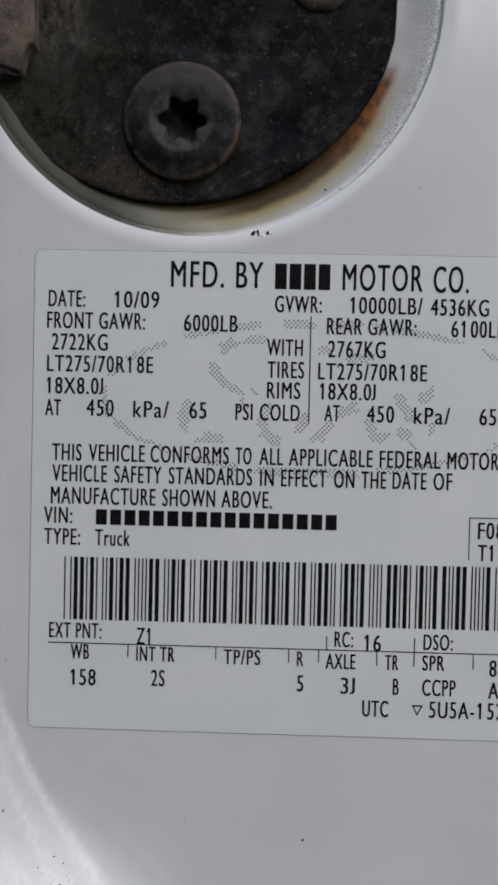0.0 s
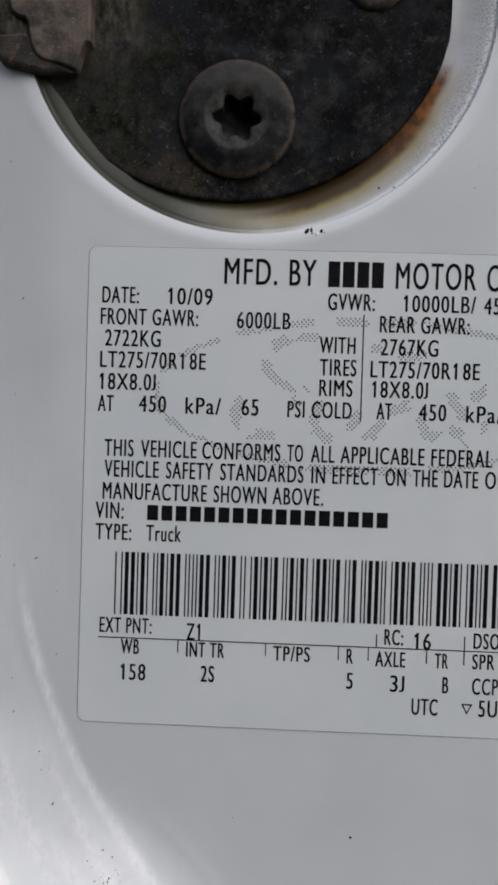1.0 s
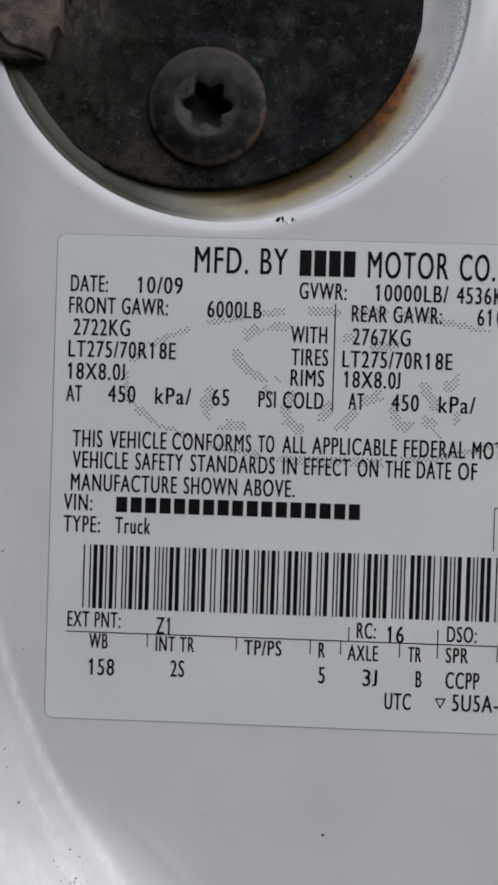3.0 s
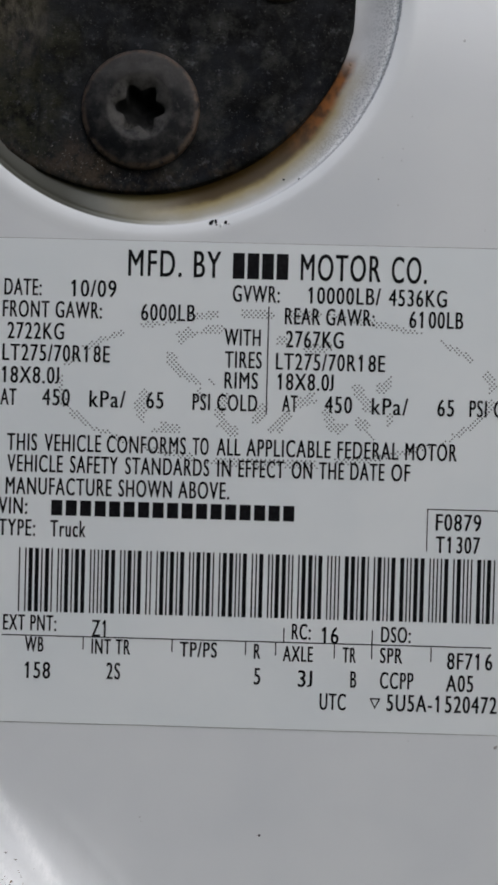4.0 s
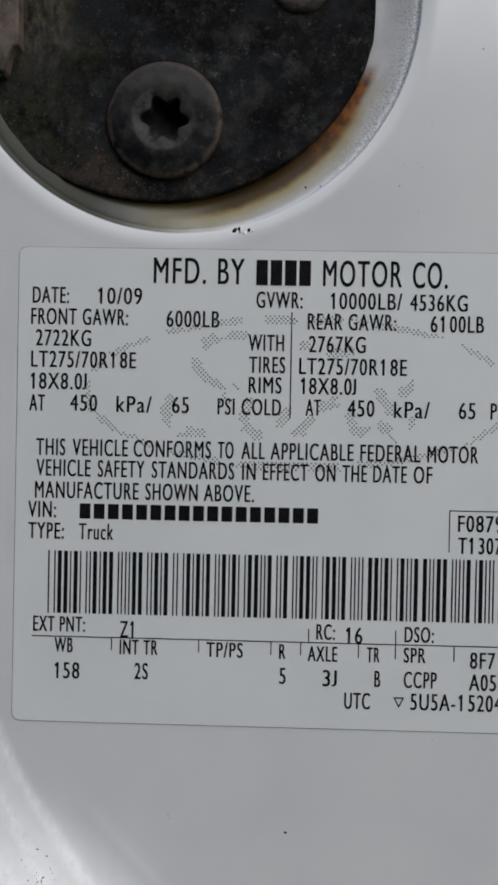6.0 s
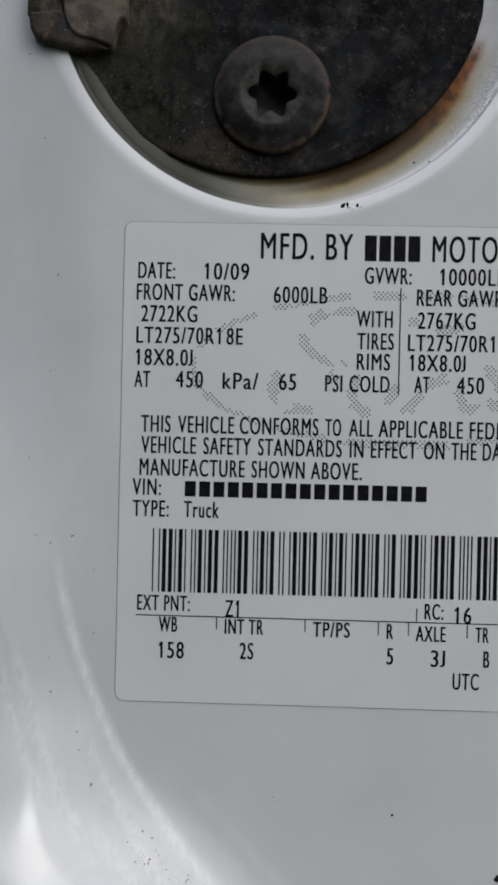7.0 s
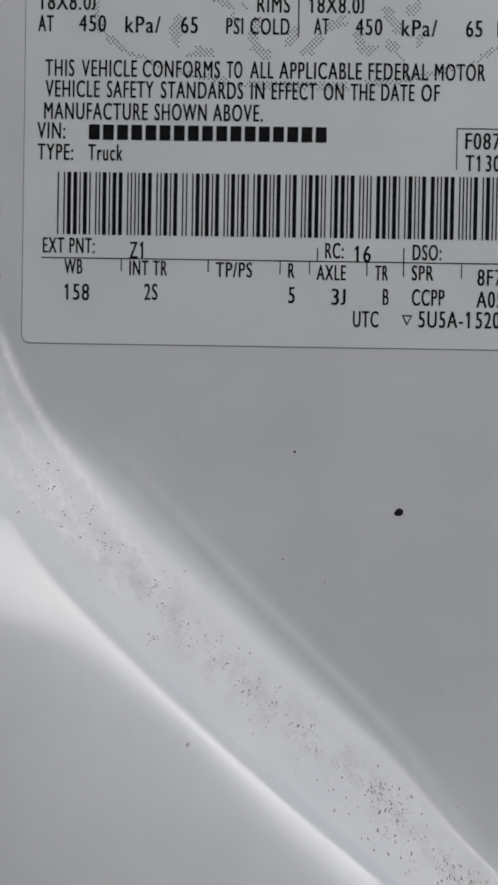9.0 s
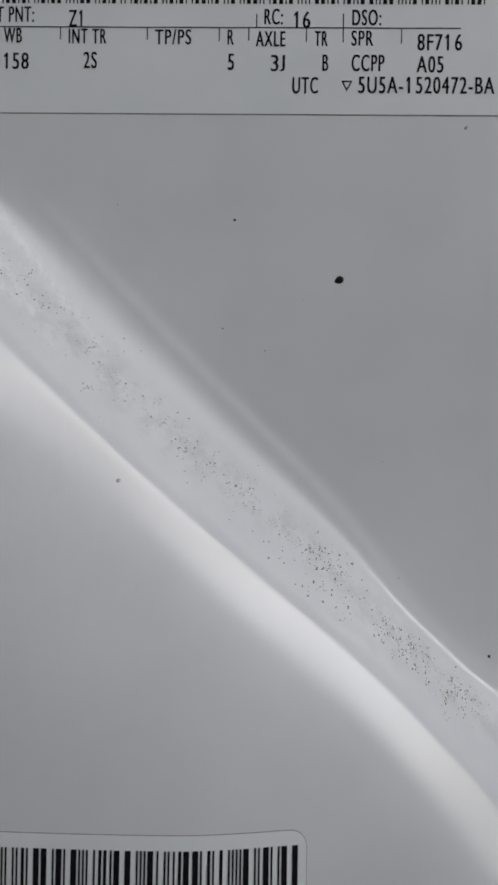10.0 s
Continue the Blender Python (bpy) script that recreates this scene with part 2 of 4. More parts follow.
    haze = n.math("MULTIPLY", soil, n.ramp(n.noise(0.22, 5, 0.65), 0.42, 0.66))
    col = n.mix(n.math("MULTIPLY", haze, 0.28), col, (0.40, 0.37, 0.33))
    specks = n.math("ADD", n.noise(1.5, 4, 0.72), n.math("MULTIPLY", n.math("SUBTRACT", soil, 1.0), 0.20))
    col = n.mix(n.math("MULTIPLY", n.ramp(specks, 0.57, 0.66), 0.5), col, (0.27, 0.245, 0.22))
    n.link(col, n.bsdf.inputs["Base Color"])
    peel = n.noise(0.9, 2)
    fine = n.noise(2.4, 2)
    height = n.math("ADD", n.math("ADD", n.math("ADD", n.math("MULTIPLY", peel, 0.2), n.math("MULTIPLY", n.noise(0.9, 3, 0.6, (1.0, 1.0, 0.12)), 0.10)), n.math("MULTIPLY", fine, 0.16)), n.math("MULTIPLY", n.math("MULTIPLY", grit, wall), -1.6))
    worn = n.tree.nodes.new("ShaderNodeAttribute")
    worn.attribute_name = "worn"
    rasp = n.math("MULTIPLY", n.math("MULTIPLY", n.noise(2.0, 3, 0.7), worn.outputs["Fac"]), 0.4)
    height = n.math("ADD", height, rasp)
    b = n.bump(height, 0.4, 0.22)
    peel_more = n.tree.nodes.new("ShaderNodeAttribute")
    peel_more.attribute_name = "peel"
    n.link(n.ramp(peel_more.outputs["Fac"], 0, 1, 0.25, 0.5), b.inputs["Strength"])
    n.link(b.outputs[0], n.bsdf.inputs["Coat Normal"])
    n.bump(height, 0.25, 0.10)
    # film lowers the gloss: dirt in the hollow, elsewhere only to dim highlights
    film = n.tree.nodes.new("ShaderNodeAttribute")
    film.attribute_name = "film"
    streaky = n.math("MULTIPLY", film.outputs["Fac"], n.ramp(n.noise(0.35, 5, 0.7, (1.0, 1.0, 0.3)), 0.30, 0.62, 0.72, 1.12))
    n.link(n.math("MULTIPLY", n.ramp(streaky, 0, 1, 1.0, 0.16), bare), n.bsdf.inputs["Coat Weight"])
    n.link(n.ramp(film.outputs["Fac"], 0, 1, 0.18, 0.24), n.bsdf.inputs["Coat Roughness"])
    n.bsdf.inputs["Coat IOR"].default_value = 1.95
    n.bsdf.inputs["Specular IOR Level"].default_value = 0.25
    n.link(n.ramp(n.noise(0.12, 4), 0.35, 0.7, 0.34, 0.5), n.bsdf.inputs["Roughness"])
    return m


def vinyl_material():
    m = material("label_vinyl", (0.78, 0.80, 0.81), 0.45)
    n = Nodes(m)
    n.link(n.mix(n.ramp(n.noise(0.05, 4), 0.3, 0.7), (0.715, 0.750, 0.758), (0.754, 0.780, 0.780)), n.bsdf.inputs["Base Color"])
    n.bump(n.noise(0.35, 3), 0.2, 0.06)
    return m


def ink_material(name, tone):
    m = material(name, tone, 0.7)
    m.node_tree.nodes["Principled BSDF"].inputs["Specular IOR Level"].default_value = 0.1
    n = Nodes(m)
    n.link(n.mix(n.ramp(n.noise(1.6, 4), 0.35, 0.75), tone, tuple(2.0 * c + 0.003 for c in tone)), n.bsdf.inputs["Base Color"])
    return m


def plate_material():
    m = material("black_phosphate", (0.02, 0.02, 0.022), 0.55, 0.0)
    m.node_tree.nodes["Principled BSDF"].inputs["Specular IOR Level"].default_value = 0.05
    n = Nodes(m)
    patches = n.noise(0.09, 6, 0.65)
    col = n.mix(n.ramp(patches, 0.42, 0.66), (0.0032, 0.0033, 0.0033), (0.015, 0.016, 0.018))
    r, dx, dz = n.range_from(PLATE_X, PLATE_Z)
    lower = n.ramp(n.math("ADD", dz, n.math("MULTIPLY", n.math("SUBTRACT", patches, 0.5), 24.0)), 4, -16)
    dust_shade = n.math("MULTIPLY", n.ramp(n.noise(0.16, 8, 0.76), 0.46, 0.66), n.math("MULTIPLY_ADD", lower, 0.65, 0.25))
    col = n.mix(dust_shade, col, (0.038, 0.038, 0.034))
    mossy = n.math("MULTIPLY", n.ramp(n.math("ADD", dx, n.math("MULTIPLY", n.math("SUBTRACT", patches, 0.5), 30.0)), -4, -22), n.ramp(n.noise(0.3, 7, 0.75), 0.36, 0.62))
    col = n.mix(n.math("MULTIPLY", mossy, 0.7), col, (0.042, 0.041, 0.025))
    pale = n.math("MULTIPLY", n.ramp(n.noise(0.42, 7, 0.8), 0.56, 0.70), n.math("MULTIPLY_ADD", lower, 0.75, 0.15))
    col = n.mix(pale, col, (0.085, 0.088, 0.090))
    # blue-black oil on the raised pad, and a brown smear under the bolt
    oil = n.math("MULTIPLY", n.ramp(dz, -12, -22), n.ramp(n.noise(0.11, 5, 0.6), 0.44, 0.60))
    col = n.mix(n.math("MULTIPLY", oil, 0.22), col, (0.016, 0.020, 0.029))
    smear = n.range_from(-25.5, 45.0)[0]
    brown = n.math("MULTIPLY", n.ramp(smear, 8.5, 2.0), n.ramp(n.noise(0.5, 6, 0.75), 0.34, 0.62))
    col = n.mix(n.math("MULTIPLY", brown, 0.7), col, (0.066, 0.050, 0.036))
    # rubbed brown-grey steel beside the bracket
    rubbed = n.math("MULTIPLY", n.ramp(n.math("ADD", dx, n.math("MULTIPLY", n.math("SUBTRACT", n.noise(0.2, 5), 0.5), 14.0)), -14, -22), n.ramp(dz, -22, -8))
    sheen = n.ramp(n.noise(0.5, 6, 0.75, (1.0, 1.0, 0.45)), 0.38, 0.66)
    col = n.mix(n.math("MULTIPLY", n.math("MULTIPLY", rubbed, sheen), 0.9), col, (0.105, 0.091, 0.071))
    # rusty smudge along the bottom edge, below the bolt
    low_edge = n.math("MULTIPLY", n.ramp(r, PLATE_R - 5.0, PLATE_R - 0.5), n.ramp(n.noise(0.25, 6, 0.7), 0.42, 0.62))
    col = n.mix(n.math("MULTIPLY", n.math("MULTIPLY", low_edge, n.ramp(dz, -20, -32)), 0.55), col, (0.060, 0.046, 0.032))
    corner = n.range_from(-25.0, 45.5)[0]
    near = n.ramp(corner, 12, 4)
    grains = n.ramp(n.noise(2.4, 2, 0.6), 0.67, 0.73)
    col = n.mix(n.math("MULTIPLY", grains, n.math("MULTIPLY_ADD", near, 0.7, 0.25)), col, (0.30, 0.28, 0.25))
    n.link(col, n.bsdf.inputs["Base Color"])
    n.link(n.ramp(n.noise(0.3, 5), 0.3, 0.7, 0.45, 0.8), n.bsdf.inputs["Roughness"])
    n.bump(n.math("ADD", n.noise(0.28, 6, 0.65), n.math("MULTIPLY", n.noise(2.0, 4, 0.7), 0.3)), 0.7, 0.5)
    return m


def bolt_material():
    m = material("oiled_steel", (0.03, 0.03, 0.032), 0.5, 0.1)
    m.node_tree.nodes["Principled BSDF"].inputs["Specular IOR Level"].default_value = 0.18
    n = Nodes(m)
    r, dx, dz = n.range_from(BOLT_X, BOLT_Z)
    col = n.mix(n.ramp(n.noise(0.28, 6, 0.65), 0.4, 0.68), (0.0045, 0.005, 0.006), (0.036, 0.034, 0.032))
    col = n.mix(n.math("MULTIPLY", n.ramp(n.math("ADD", dz, n.math("MULTIPLY", n.noise(0.3, 5), 8.0)), 5.0, 11.0), 0.55), col, (0.062, 0.058, 0.054))
    rim = n.math("MULTIPLY", n.ramp(r, 9.4, 10.2), n.ramp(n.noise(0.6, 6, 0.7), 0.36, 0.56))
    col = n.mix(n.math("MULTIPLY", rim, 0.9), col, (0.085, 0.060, 0.044))
    hub = n.math("MULTIPLY", n.math("MULTIPLY", n.ramp(r, 6.2, 5.4), n.ramp(n.noise(0.5, 5, 0.7), 0.3, 0.6)), 0.42)
    col = n.mix(hub, col, (0.125, 0.118, 0.108))
    flecks = n.math("MULTIPLY", n.ramp(n.noise(1.1, 5, 0.75), 0.60, 0.72), n.ramp(r, 10.4, 6.0, 0.3, 0.6))
    col = n.mix(flecks, col, (0.10, 0.095, 0.085))
    n.link(col, n.bsdf.inputs["Base Color"])
    n.bump(n.noise(0.9, 6, 0.7), 0.5, 0.25)
    n.link(n.ramp(n.noise(0.5, 5), 0.3, 0.7, 0.38, 0.7), n.bsdf.inputs["Roughness"])
    return m


def socket_material():
    m = material("dusty_socket", (0.03, 0.03, 0.03), 0.8)
    n = Nodes(m)
    r, dx, dz = n.range_from(BOLT_X, BOLT_Z)
    dust_shade = n.math("MULTIPLY", n.ramp(n.math("ADD", dz, n.math("MULTIPLY", n.noise(0.6, 5, 0.7), 3.0)), 0.6, -1.4), n.ramp(n.noise(0.9, 5, 0.7), 0.30, 0.55))
    n.link(n.mix(dust_shade, (0.0035, 0.0035, 0.0035), (0.085, 0.083, 0.078)), n.bsdf.inputs["Base Color"])
    n.bump(n.noise(1.2, 5, 0.7), 0.6, 0.3)
    return m


def rusty_material(name="rusty_steel", deep=1.0):
    m = material(name, (0.12, 0.08, 0.05), 0.75, 0.1)
    n = Nodes(m)
    col = n.mix(n.ramp(n.noise(0.22, 6, 0.65), 0.36, 0.66), (0.045 * deep, 0.036 * deep, 0.030 * deep), (0.160 * deep, 0.122 * deep, 0.094 * deep))
    col = n.mix(n.math("MULTIPLY", n.ramp(n.noise(0.4, 5, 0.7), 0.56, 0.7), 0.7), col, (0.17, 0.095, 0.055))
    col = n.mix(n.math("MULTIPLY", n.ramp(n.noise(1.6, 3, 0.7), 0.66, 0.72), 0.7), col, (0.34, 0.31, 0.27))
    n.link(col, n.bsdf.inputs["Base Color"])
    n.bump(n.math("ADD", n.noise(0.6, 6, 0.7), n.math("MULTIPLY", n.noise(3.5, 3), 0.4)), 0.8, 0.4)
    return m


def ground_material():
    m = material("dry_grass_ground", (0.10, 0.13, 0.06), 0.9)
    n = Nodes(m)
    n.link(n.mix(n.ramp(n.noise(0.002, 8), 0.35, 0.65), (0.07, 0.10, 0.04), (0.16, 0.17, 0.10)), n.bsdf.inputs["Base Color"])
    n.bump(n.noise(0.02, 6), 0.6, 20)
    return m


PAINT, VINYL = paint_material(), vinyl_material()
STUD = rusty_material("stained_stud", 0.42)
BLOCKER_DARK = ink_material("blocker_dark", (0.03, 0.03, 0.032))
INK, INK_GREY = ink_material("black_ink", (0.004, 0.004, 0.005)), ink_material("grey_ink", (0.13, 0.13, 0.13))
PLATE, BOLT, RUSTY, GROUND = plate_material(), bolt_material(), rusty_material(), ground_material()
SOCKET, SHADED_RUST = socket_material(), rusty_material("shaded_rusty_steel", 0.42)
EDGE = ink_material("label_edge_grey", (0.23, 0.225, 0.22))
DIRT = ink_material("dark_dirt", (0.20, 0.19, 0.18))
BROWN = ink_material("brown_dirt", (0.19, 0.14, 0.10))
GREY = ink_material("grey_chip", (0.38, 0.38, 0.38))
HOLE = ink_material("black_paint_chip", (0.010, 0.010, 0.011))


def put(name, verts, faces, mat, parent=None, label="", soft=True):
    """Links verts (millimetres on the face: x, rise, z) and faces as one mesh object."""
    v = np.asarray(verts, float)
    co = np.stack([v[:, 0] * MM, FACE - v[:, 1] * MM, 1.0 + v[:, 2] * MM], 1)
    me = bpy.data.meshes.new(name)
    me.from_pydata(co.tolist(), [], faces)
    me.materials.append(mat)
    bm = bmesh.new()
    bm.from_mesh(me)
    bmesh.ops.recalc_face_normals(bm, faces=bm.faces)
    bm.to_mesh(me)
    bm.free()
    if soft:
        me.polygons.foreach_set("use_smooth", [True] * len(me.polygons))
    ob = new(name, me)
    if parent:
        ob.parent = parent
    if label:
        ob["label"] = label
    return ob


def holder(name, x, z):
    """An empty at a thing's base, at the world's origin so that its parts keep their own places."""
    return new(name)


def prism(outline, back, front, bevel=0.3):
    """Verts and faces of an outline (x, z) raised from back to front with a chamfered front edge."""
    o = np.array(outline, float)
    c = o.mean(0)
    n = len(o)
    tangent = np.roll(o, -1, 0) - np.roll(o, 1, 0)
    inward = np.stack([-tangent[:, 1], tangent[:, 0]], 1)
    inward /= np.maximum(np.linalg.norm(inward, axis=1, keepdims=True), 1e-9)
    area = np.sum(o[:, 0] * np.roll(o[:, 1], -1) - np.roll(o[:, 0], -1) * o[:, 1])
    inward *= 1 if area > 0 else -1
    rings = [(o, back), (o, front - bevel), (o + inward * bevel * 0.4, front - bevel * 0.3), (o + inward * bevel, front)]
    verts, faces = [], []
    for ring, y in rings:
        verts += [(p[0], y, p[1]) for p in ring]
    for k in range(3):
        faces += [(k * n + i, k * n + (i + 1) % n, (k + 1) * n + (i + 1) % n, (k + 1) * n + i) for i in range(n)]
    faces += [tuple(range(n))[::-1], tuple(3 * n + i for i in range(n))]
    return verts, faces


# ---- structure ----
def build_ground():
    s = 400.0
    me = bpy.data.meshes.new("ground")
    me.from_pydata([(-s, -s, 0), (s, -s, 0), (s, s, 0), (-s, s, 0)], [], [(0, 1, 2, 3)])
    me.materials.append(GROUND)
    tagged(new("ground", me), "rough ground outdoors under the open door", "ground", kind="structure")


def axis(lo, hi, step, far_lo, far_hi):
    a = list(np.arange(lo, hi + step / 2, step))
    left, right, g = [], [], step
    x = a[0]
    while x > far_lo:
        g *= 1.25
        x = max(x - g, far_lo)
        left.append(x)
    x, g = a[-1], step
    while x < far_hi:
        g *= 1.25
        x = min(x + g, far_hi)
        right.append(x)
    return np.array(left[::-1] + a + right)


def build_pillar():
    step = 0.6
    xs = axis(CUP_X - 110 * step, CUP_X + 150 * step, step, -240, 240)
    zs = axis(CUP_Z - 460 * step, CUP_Z + 90 * step, step, -1000, 700)
    X, Z = np.meshgrid(xs, zs)
    # round the grid about the cup, so that its lip runs along the mesh
    px, pz = X - CUP_X, Z - CUP_Z
    cheb = np.maximum(np.abs(px), np.abs(pz))
    k = cheb / np.maximum(np.hypot(px, pz), 1e-9)
    f = 1 - smooth(47.8, 53.8, cheb)
    near = np.abs(cheb - CUP_R) < 4.2
    ring = np.where(near, CUP_R + np.sign(cheb - CUP_R) * 4.2 * (np.abs(cheb - CUP_R) / 4.2) ** 1.8, cheb)
    k = k * ring / np.maximum(cheb, 1e-9)
    X, Z = CUP_X + px * (1 + f * (k - 1)), CUP_Z + pz * (1 + f * (k - 1))
    H = rise(X, Z)
    ny, nx = X.shape
    verts = np.stack([X.ravel(), H.ravel(), Z.ravel()], 1)
    idx = np.arange(nx * ny).reshape(ny, nx)
    quads = np.stack([idx[:-1, :-1], idx[:-1, 1:], idx[1:, 1:], idx[1:, :-1]], -1).reshape(-1, 4)
    rim = np.concatenate([idx[0, :], idx[1:, -1], idx[-1, -2::-1], idx[-2:0:-1, 0]])
    back = verts[rim].copy()
    back[:, 1] = -40
    n0, m = len(verts), len(rim)
    flat = verts[quads].mean(1)
    quads = quads[np.hypot(flat[:, 0] - BOLT_X, flat[:, 2] - BOLT_Z) > 6.5]
    faces = quads.tolist()
    faces += [(int(rim[i]), int(rim[(i + 1) % m]), n0 + (i + 1) % m, n0 + i) for i in range(m)]
    faces.append(tuple(n0 + i for i in range(m)))
    ob = put("door_pillar", np.concatenate([verts, back]), faces, PAINT)
    d, e = past(FOOT, verts[:, 0], verts[:, 2]), past(CREST, verts[:, 0], verts[:, 2])
    s = np.clip(d / np.maximum(d - e, 1e-3), -1, 2)
    middle = 0.64 - 0.14 * smooth(-10, 50, verts[:, 0])
    band = np.exp(-((s - middle) / 0.15) ** 2) * smooth(-60, -100, verts[:, 2]) * (e < 0) * (d > 0)
    dull = smooth(-0.08, 0.08, s) * smooth(1.0, 0.9, s) * smooth(-56, -100, verts[:, 2]) * (1 - 0.7 * smooth(24, 44, verts[:, 0]))
    # gloss lowered at the upper left too, to hold back its highlight
    dull = np.maximum(dull, smooth(-62, -14, verts[:, 2]) * smooth(-14, 4, d))
    dull = np.maximum(dull, 0.9 * smooth(5.5, 9.0, d) * smooth(0.3, -0.9, e) * smooth(-20, -40, verts[:, 2]) * smooth(-110, -84, verts[:, 2]) * smooth(0, -20, verts[:, 0]))
    dull = dull * (1 - 0.85 * np.exp(-((d - crease_off(verts[:, 2])) / 1.3) ** 2) * smooth(-22, -36, verts[:, 2]) * smooth(-74, -56, verts[:, 2]))
    # and past the crest at the lower left, where the highlight is dimmed
    dull = np.maximum(dull, 0.4 * smooth(-1, 2, e) * smooth(40, 20, e) * smooth(-100, -114, verts[:, 2]) * smooth(8, -14, verts[:, 0]))
    film = ob.data.attributes.new("film", "FLOAT", "POINT")
    film.data.foreach_set("value", np.concatenate([dull, np.zeros(m)]))
    peel = ob.data.attributes.new("peel", "FLOAT", "POINT")
    peel.data.foreach_set("value", np.concatenate([smooth(-8, -32, verts[:, 0]) * smooth(-5, -40, verts[:, 2]), np.zeros(m)]))
    px, pz = verts[:, 0], verts[:, 2]
    worn = ob.data.attributes.new("worn", "FLOAT", "POINT")
    worn.data.foreach_set("value", np.concatenate([np.exp(-((d - crease_off(pz)) / 1.9) ** 2) * smooth(-22, -40, pz) * smooth(20, -10, px), np.zeros(m)]))
    rubs = np.zeros(len(px))
    for at, skew, top, end, wide in ((0.154, -0.00385, -31, -100, 0.65), (0.40, -0.005, -58, -100, 0.6), (0.62, -0.004, -46, -82, 0.9), (0.72, -0.003, -40, -76, 0.7), (0.66, 0.003, -76, -96, 0.8)):
        rubs = np.maximum(rubs, smooth(top + 5, top - 8, pz) * smooth(end - 5, end + 9, pz) * np.exp(-((d - (at + skew * (pz - top)) * 26) / (1.3 * wide)) ** 2))
    scuff = ob.data.attributes.new("scuff", "FLOAT", "POINT")
    scuff.data.foreach_set("value", np.concatenate([rubs, np.zeros(m)]))
    grit = ob.data.attributes.new("grit", "FLOAT", "POINT")
    grit.data.foreach_set("value", np.concatenate([band, np.zeros(m)]))
    tagged(ob, "white painted pressed steel door pillar with a round cup and a curved step", "door pillar", kind="structure")


def build_blocker():
    """An added slab, out of view, that blocks front light and darkens reflections."""
    c, a, b = Vector((LAMP_X, 0, LAMP_Z)), LAMP_ALONG * (LAMP_LONG / 2), LAMP_ACROSS * (LAMP_WIDE / 2 + 0.02)
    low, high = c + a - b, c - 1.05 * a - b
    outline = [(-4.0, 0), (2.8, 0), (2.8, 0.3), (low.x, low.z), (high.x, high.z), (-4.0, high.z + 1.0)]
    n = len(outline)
    verts = [(x, y, z) for y in (LAMP_Y - 0.03, LAMP_Y - 0.09) for x, z in outline]
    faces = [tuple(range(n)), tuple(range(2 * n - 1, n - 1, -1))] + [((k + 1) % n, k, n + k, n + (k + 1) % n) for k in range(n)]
    me = bpy.data.meshes.new("unseen_blocker")
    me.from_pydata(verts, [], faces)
    me.materials.append(BLOCKER_DARK)
    tagged(new("unseen_blocker", me), "unseen dark slab that keeps front light off the pillar", "wall", kind="structure")


build_ground()
build_pillar()
build_blocker()


# ---- striker plate, bolt and bracket in the cup ----
def build_plate():
    rings, spokes = 64, 160
    verts, faces = [], []

    def place(r, a):
        x, z = PLATE_X + r * math.cos(a), PLATE_Z + r * math.sin(a)
        x = 22.6 - 0.7 * math.log1p(math.exp((22.6 - x) / 0.7)) if x > 15 else x
        q = math.hypot(x - CUP_X, z - CUP_Z) / (CUP_R - 0.75)
        if q > 1:
            x, z = CUP_X + (x - CUP_X) / q, CUP_Z + (z - CUP_Z) / q
        return x, z

    def high(x, z):
        pad = float(smooth(-35.5, -33.8, x) * smooth(68.5, 66.5, z + 0.04 * (x + 15)))
        well = float(smooth(13, 5, math.hypot(x - 9, z - 81.5)))
        lump = noise.noise((x * 0.16, z * 0.16, 3.0)) * 0.16 + noise.noise((x * 0.6, z * 0.6, 7.0)) * 0.05
        return -PLATE_FRONT + 0.55 * pad - 0.5 * well + lump

    verts.append((PLATE_X, high(PLATE_X, PLATE_Z), PLATE_Z))
    for i in range(1, rings + 1):
        for j in range(spokes):
            x, z = place(PLATE_R * i / rings, 2 * math.pi * j / spokes)
            verts.append((x, high(x, z), z))
    for drop, grow in ((0.2, 0.14), (0.5, 0.22), (1.6, 0.22)):
        for j in range(spokes):
            x, z = place(PLATE_R + grow, 2 * math.pi * j / spokes)
            verts.append((x + (grow if x > 22.1 else 0), high(x, z) - drop, z))
    faces += [(0, 1 + j, 1 + (j + 1) % spokes) for j in range(spokes)]
    for i in range(rings + 2):
        a, b = 1 + i * spokes, 1 + (i + 1) * spokes
        faces += [(a + j, b + j, b + (j + 1) % spokes, a + (j + 1) % spokes) for j in range(spokes)]
    faces = [f for f in faces if math.hypot(sum(verts[k][0] for k in f) / len(f) - BOLT_X, sum(verts[k][2] for k in f) / len(f) - BOLT_Z) > 7.0]
    thing = holder("striker_plate", PLATE_X, PLATE_Z)
    put("plate", verts, faces, PLATE, thing)
    # rusted nub, low on the plate's right
    nub, nf = [], []
    prof = [(6.2, -2.6), (6.0, -1.7), (5.0, -1.2), (3.9, -1.4), (3.2, -2.0), (0.0, -2.1)]
    n = 40
    for r, y in prof:
        for j in range(n):
            a = 2 * math.pi * j / n
            rr = r * (1 + 0.06 * noise.noise((math.cos(a) * 2, math.sin(a) * 2, r)))
            nub.append((9.0 + rr * math.cos(a), y + 0.2 * noise.noise((rr * math.cos(a), rr * math.sin(a), 5)), 81.5 + rr * math.sin(a)))
    for k in range(len(prof) - 1):
        nf += [(k * n + j, (k + 1) * n + j, (k + 1) * n + (j + 1) % n, k * n + (j + 1) % n) for j in range(n)]
    put("stud", nub, nf, STUD, thing, "greasy rust-brown stud end")
    tagged(thing, "black greasy steel striker plate in the round cup", "striker plate")


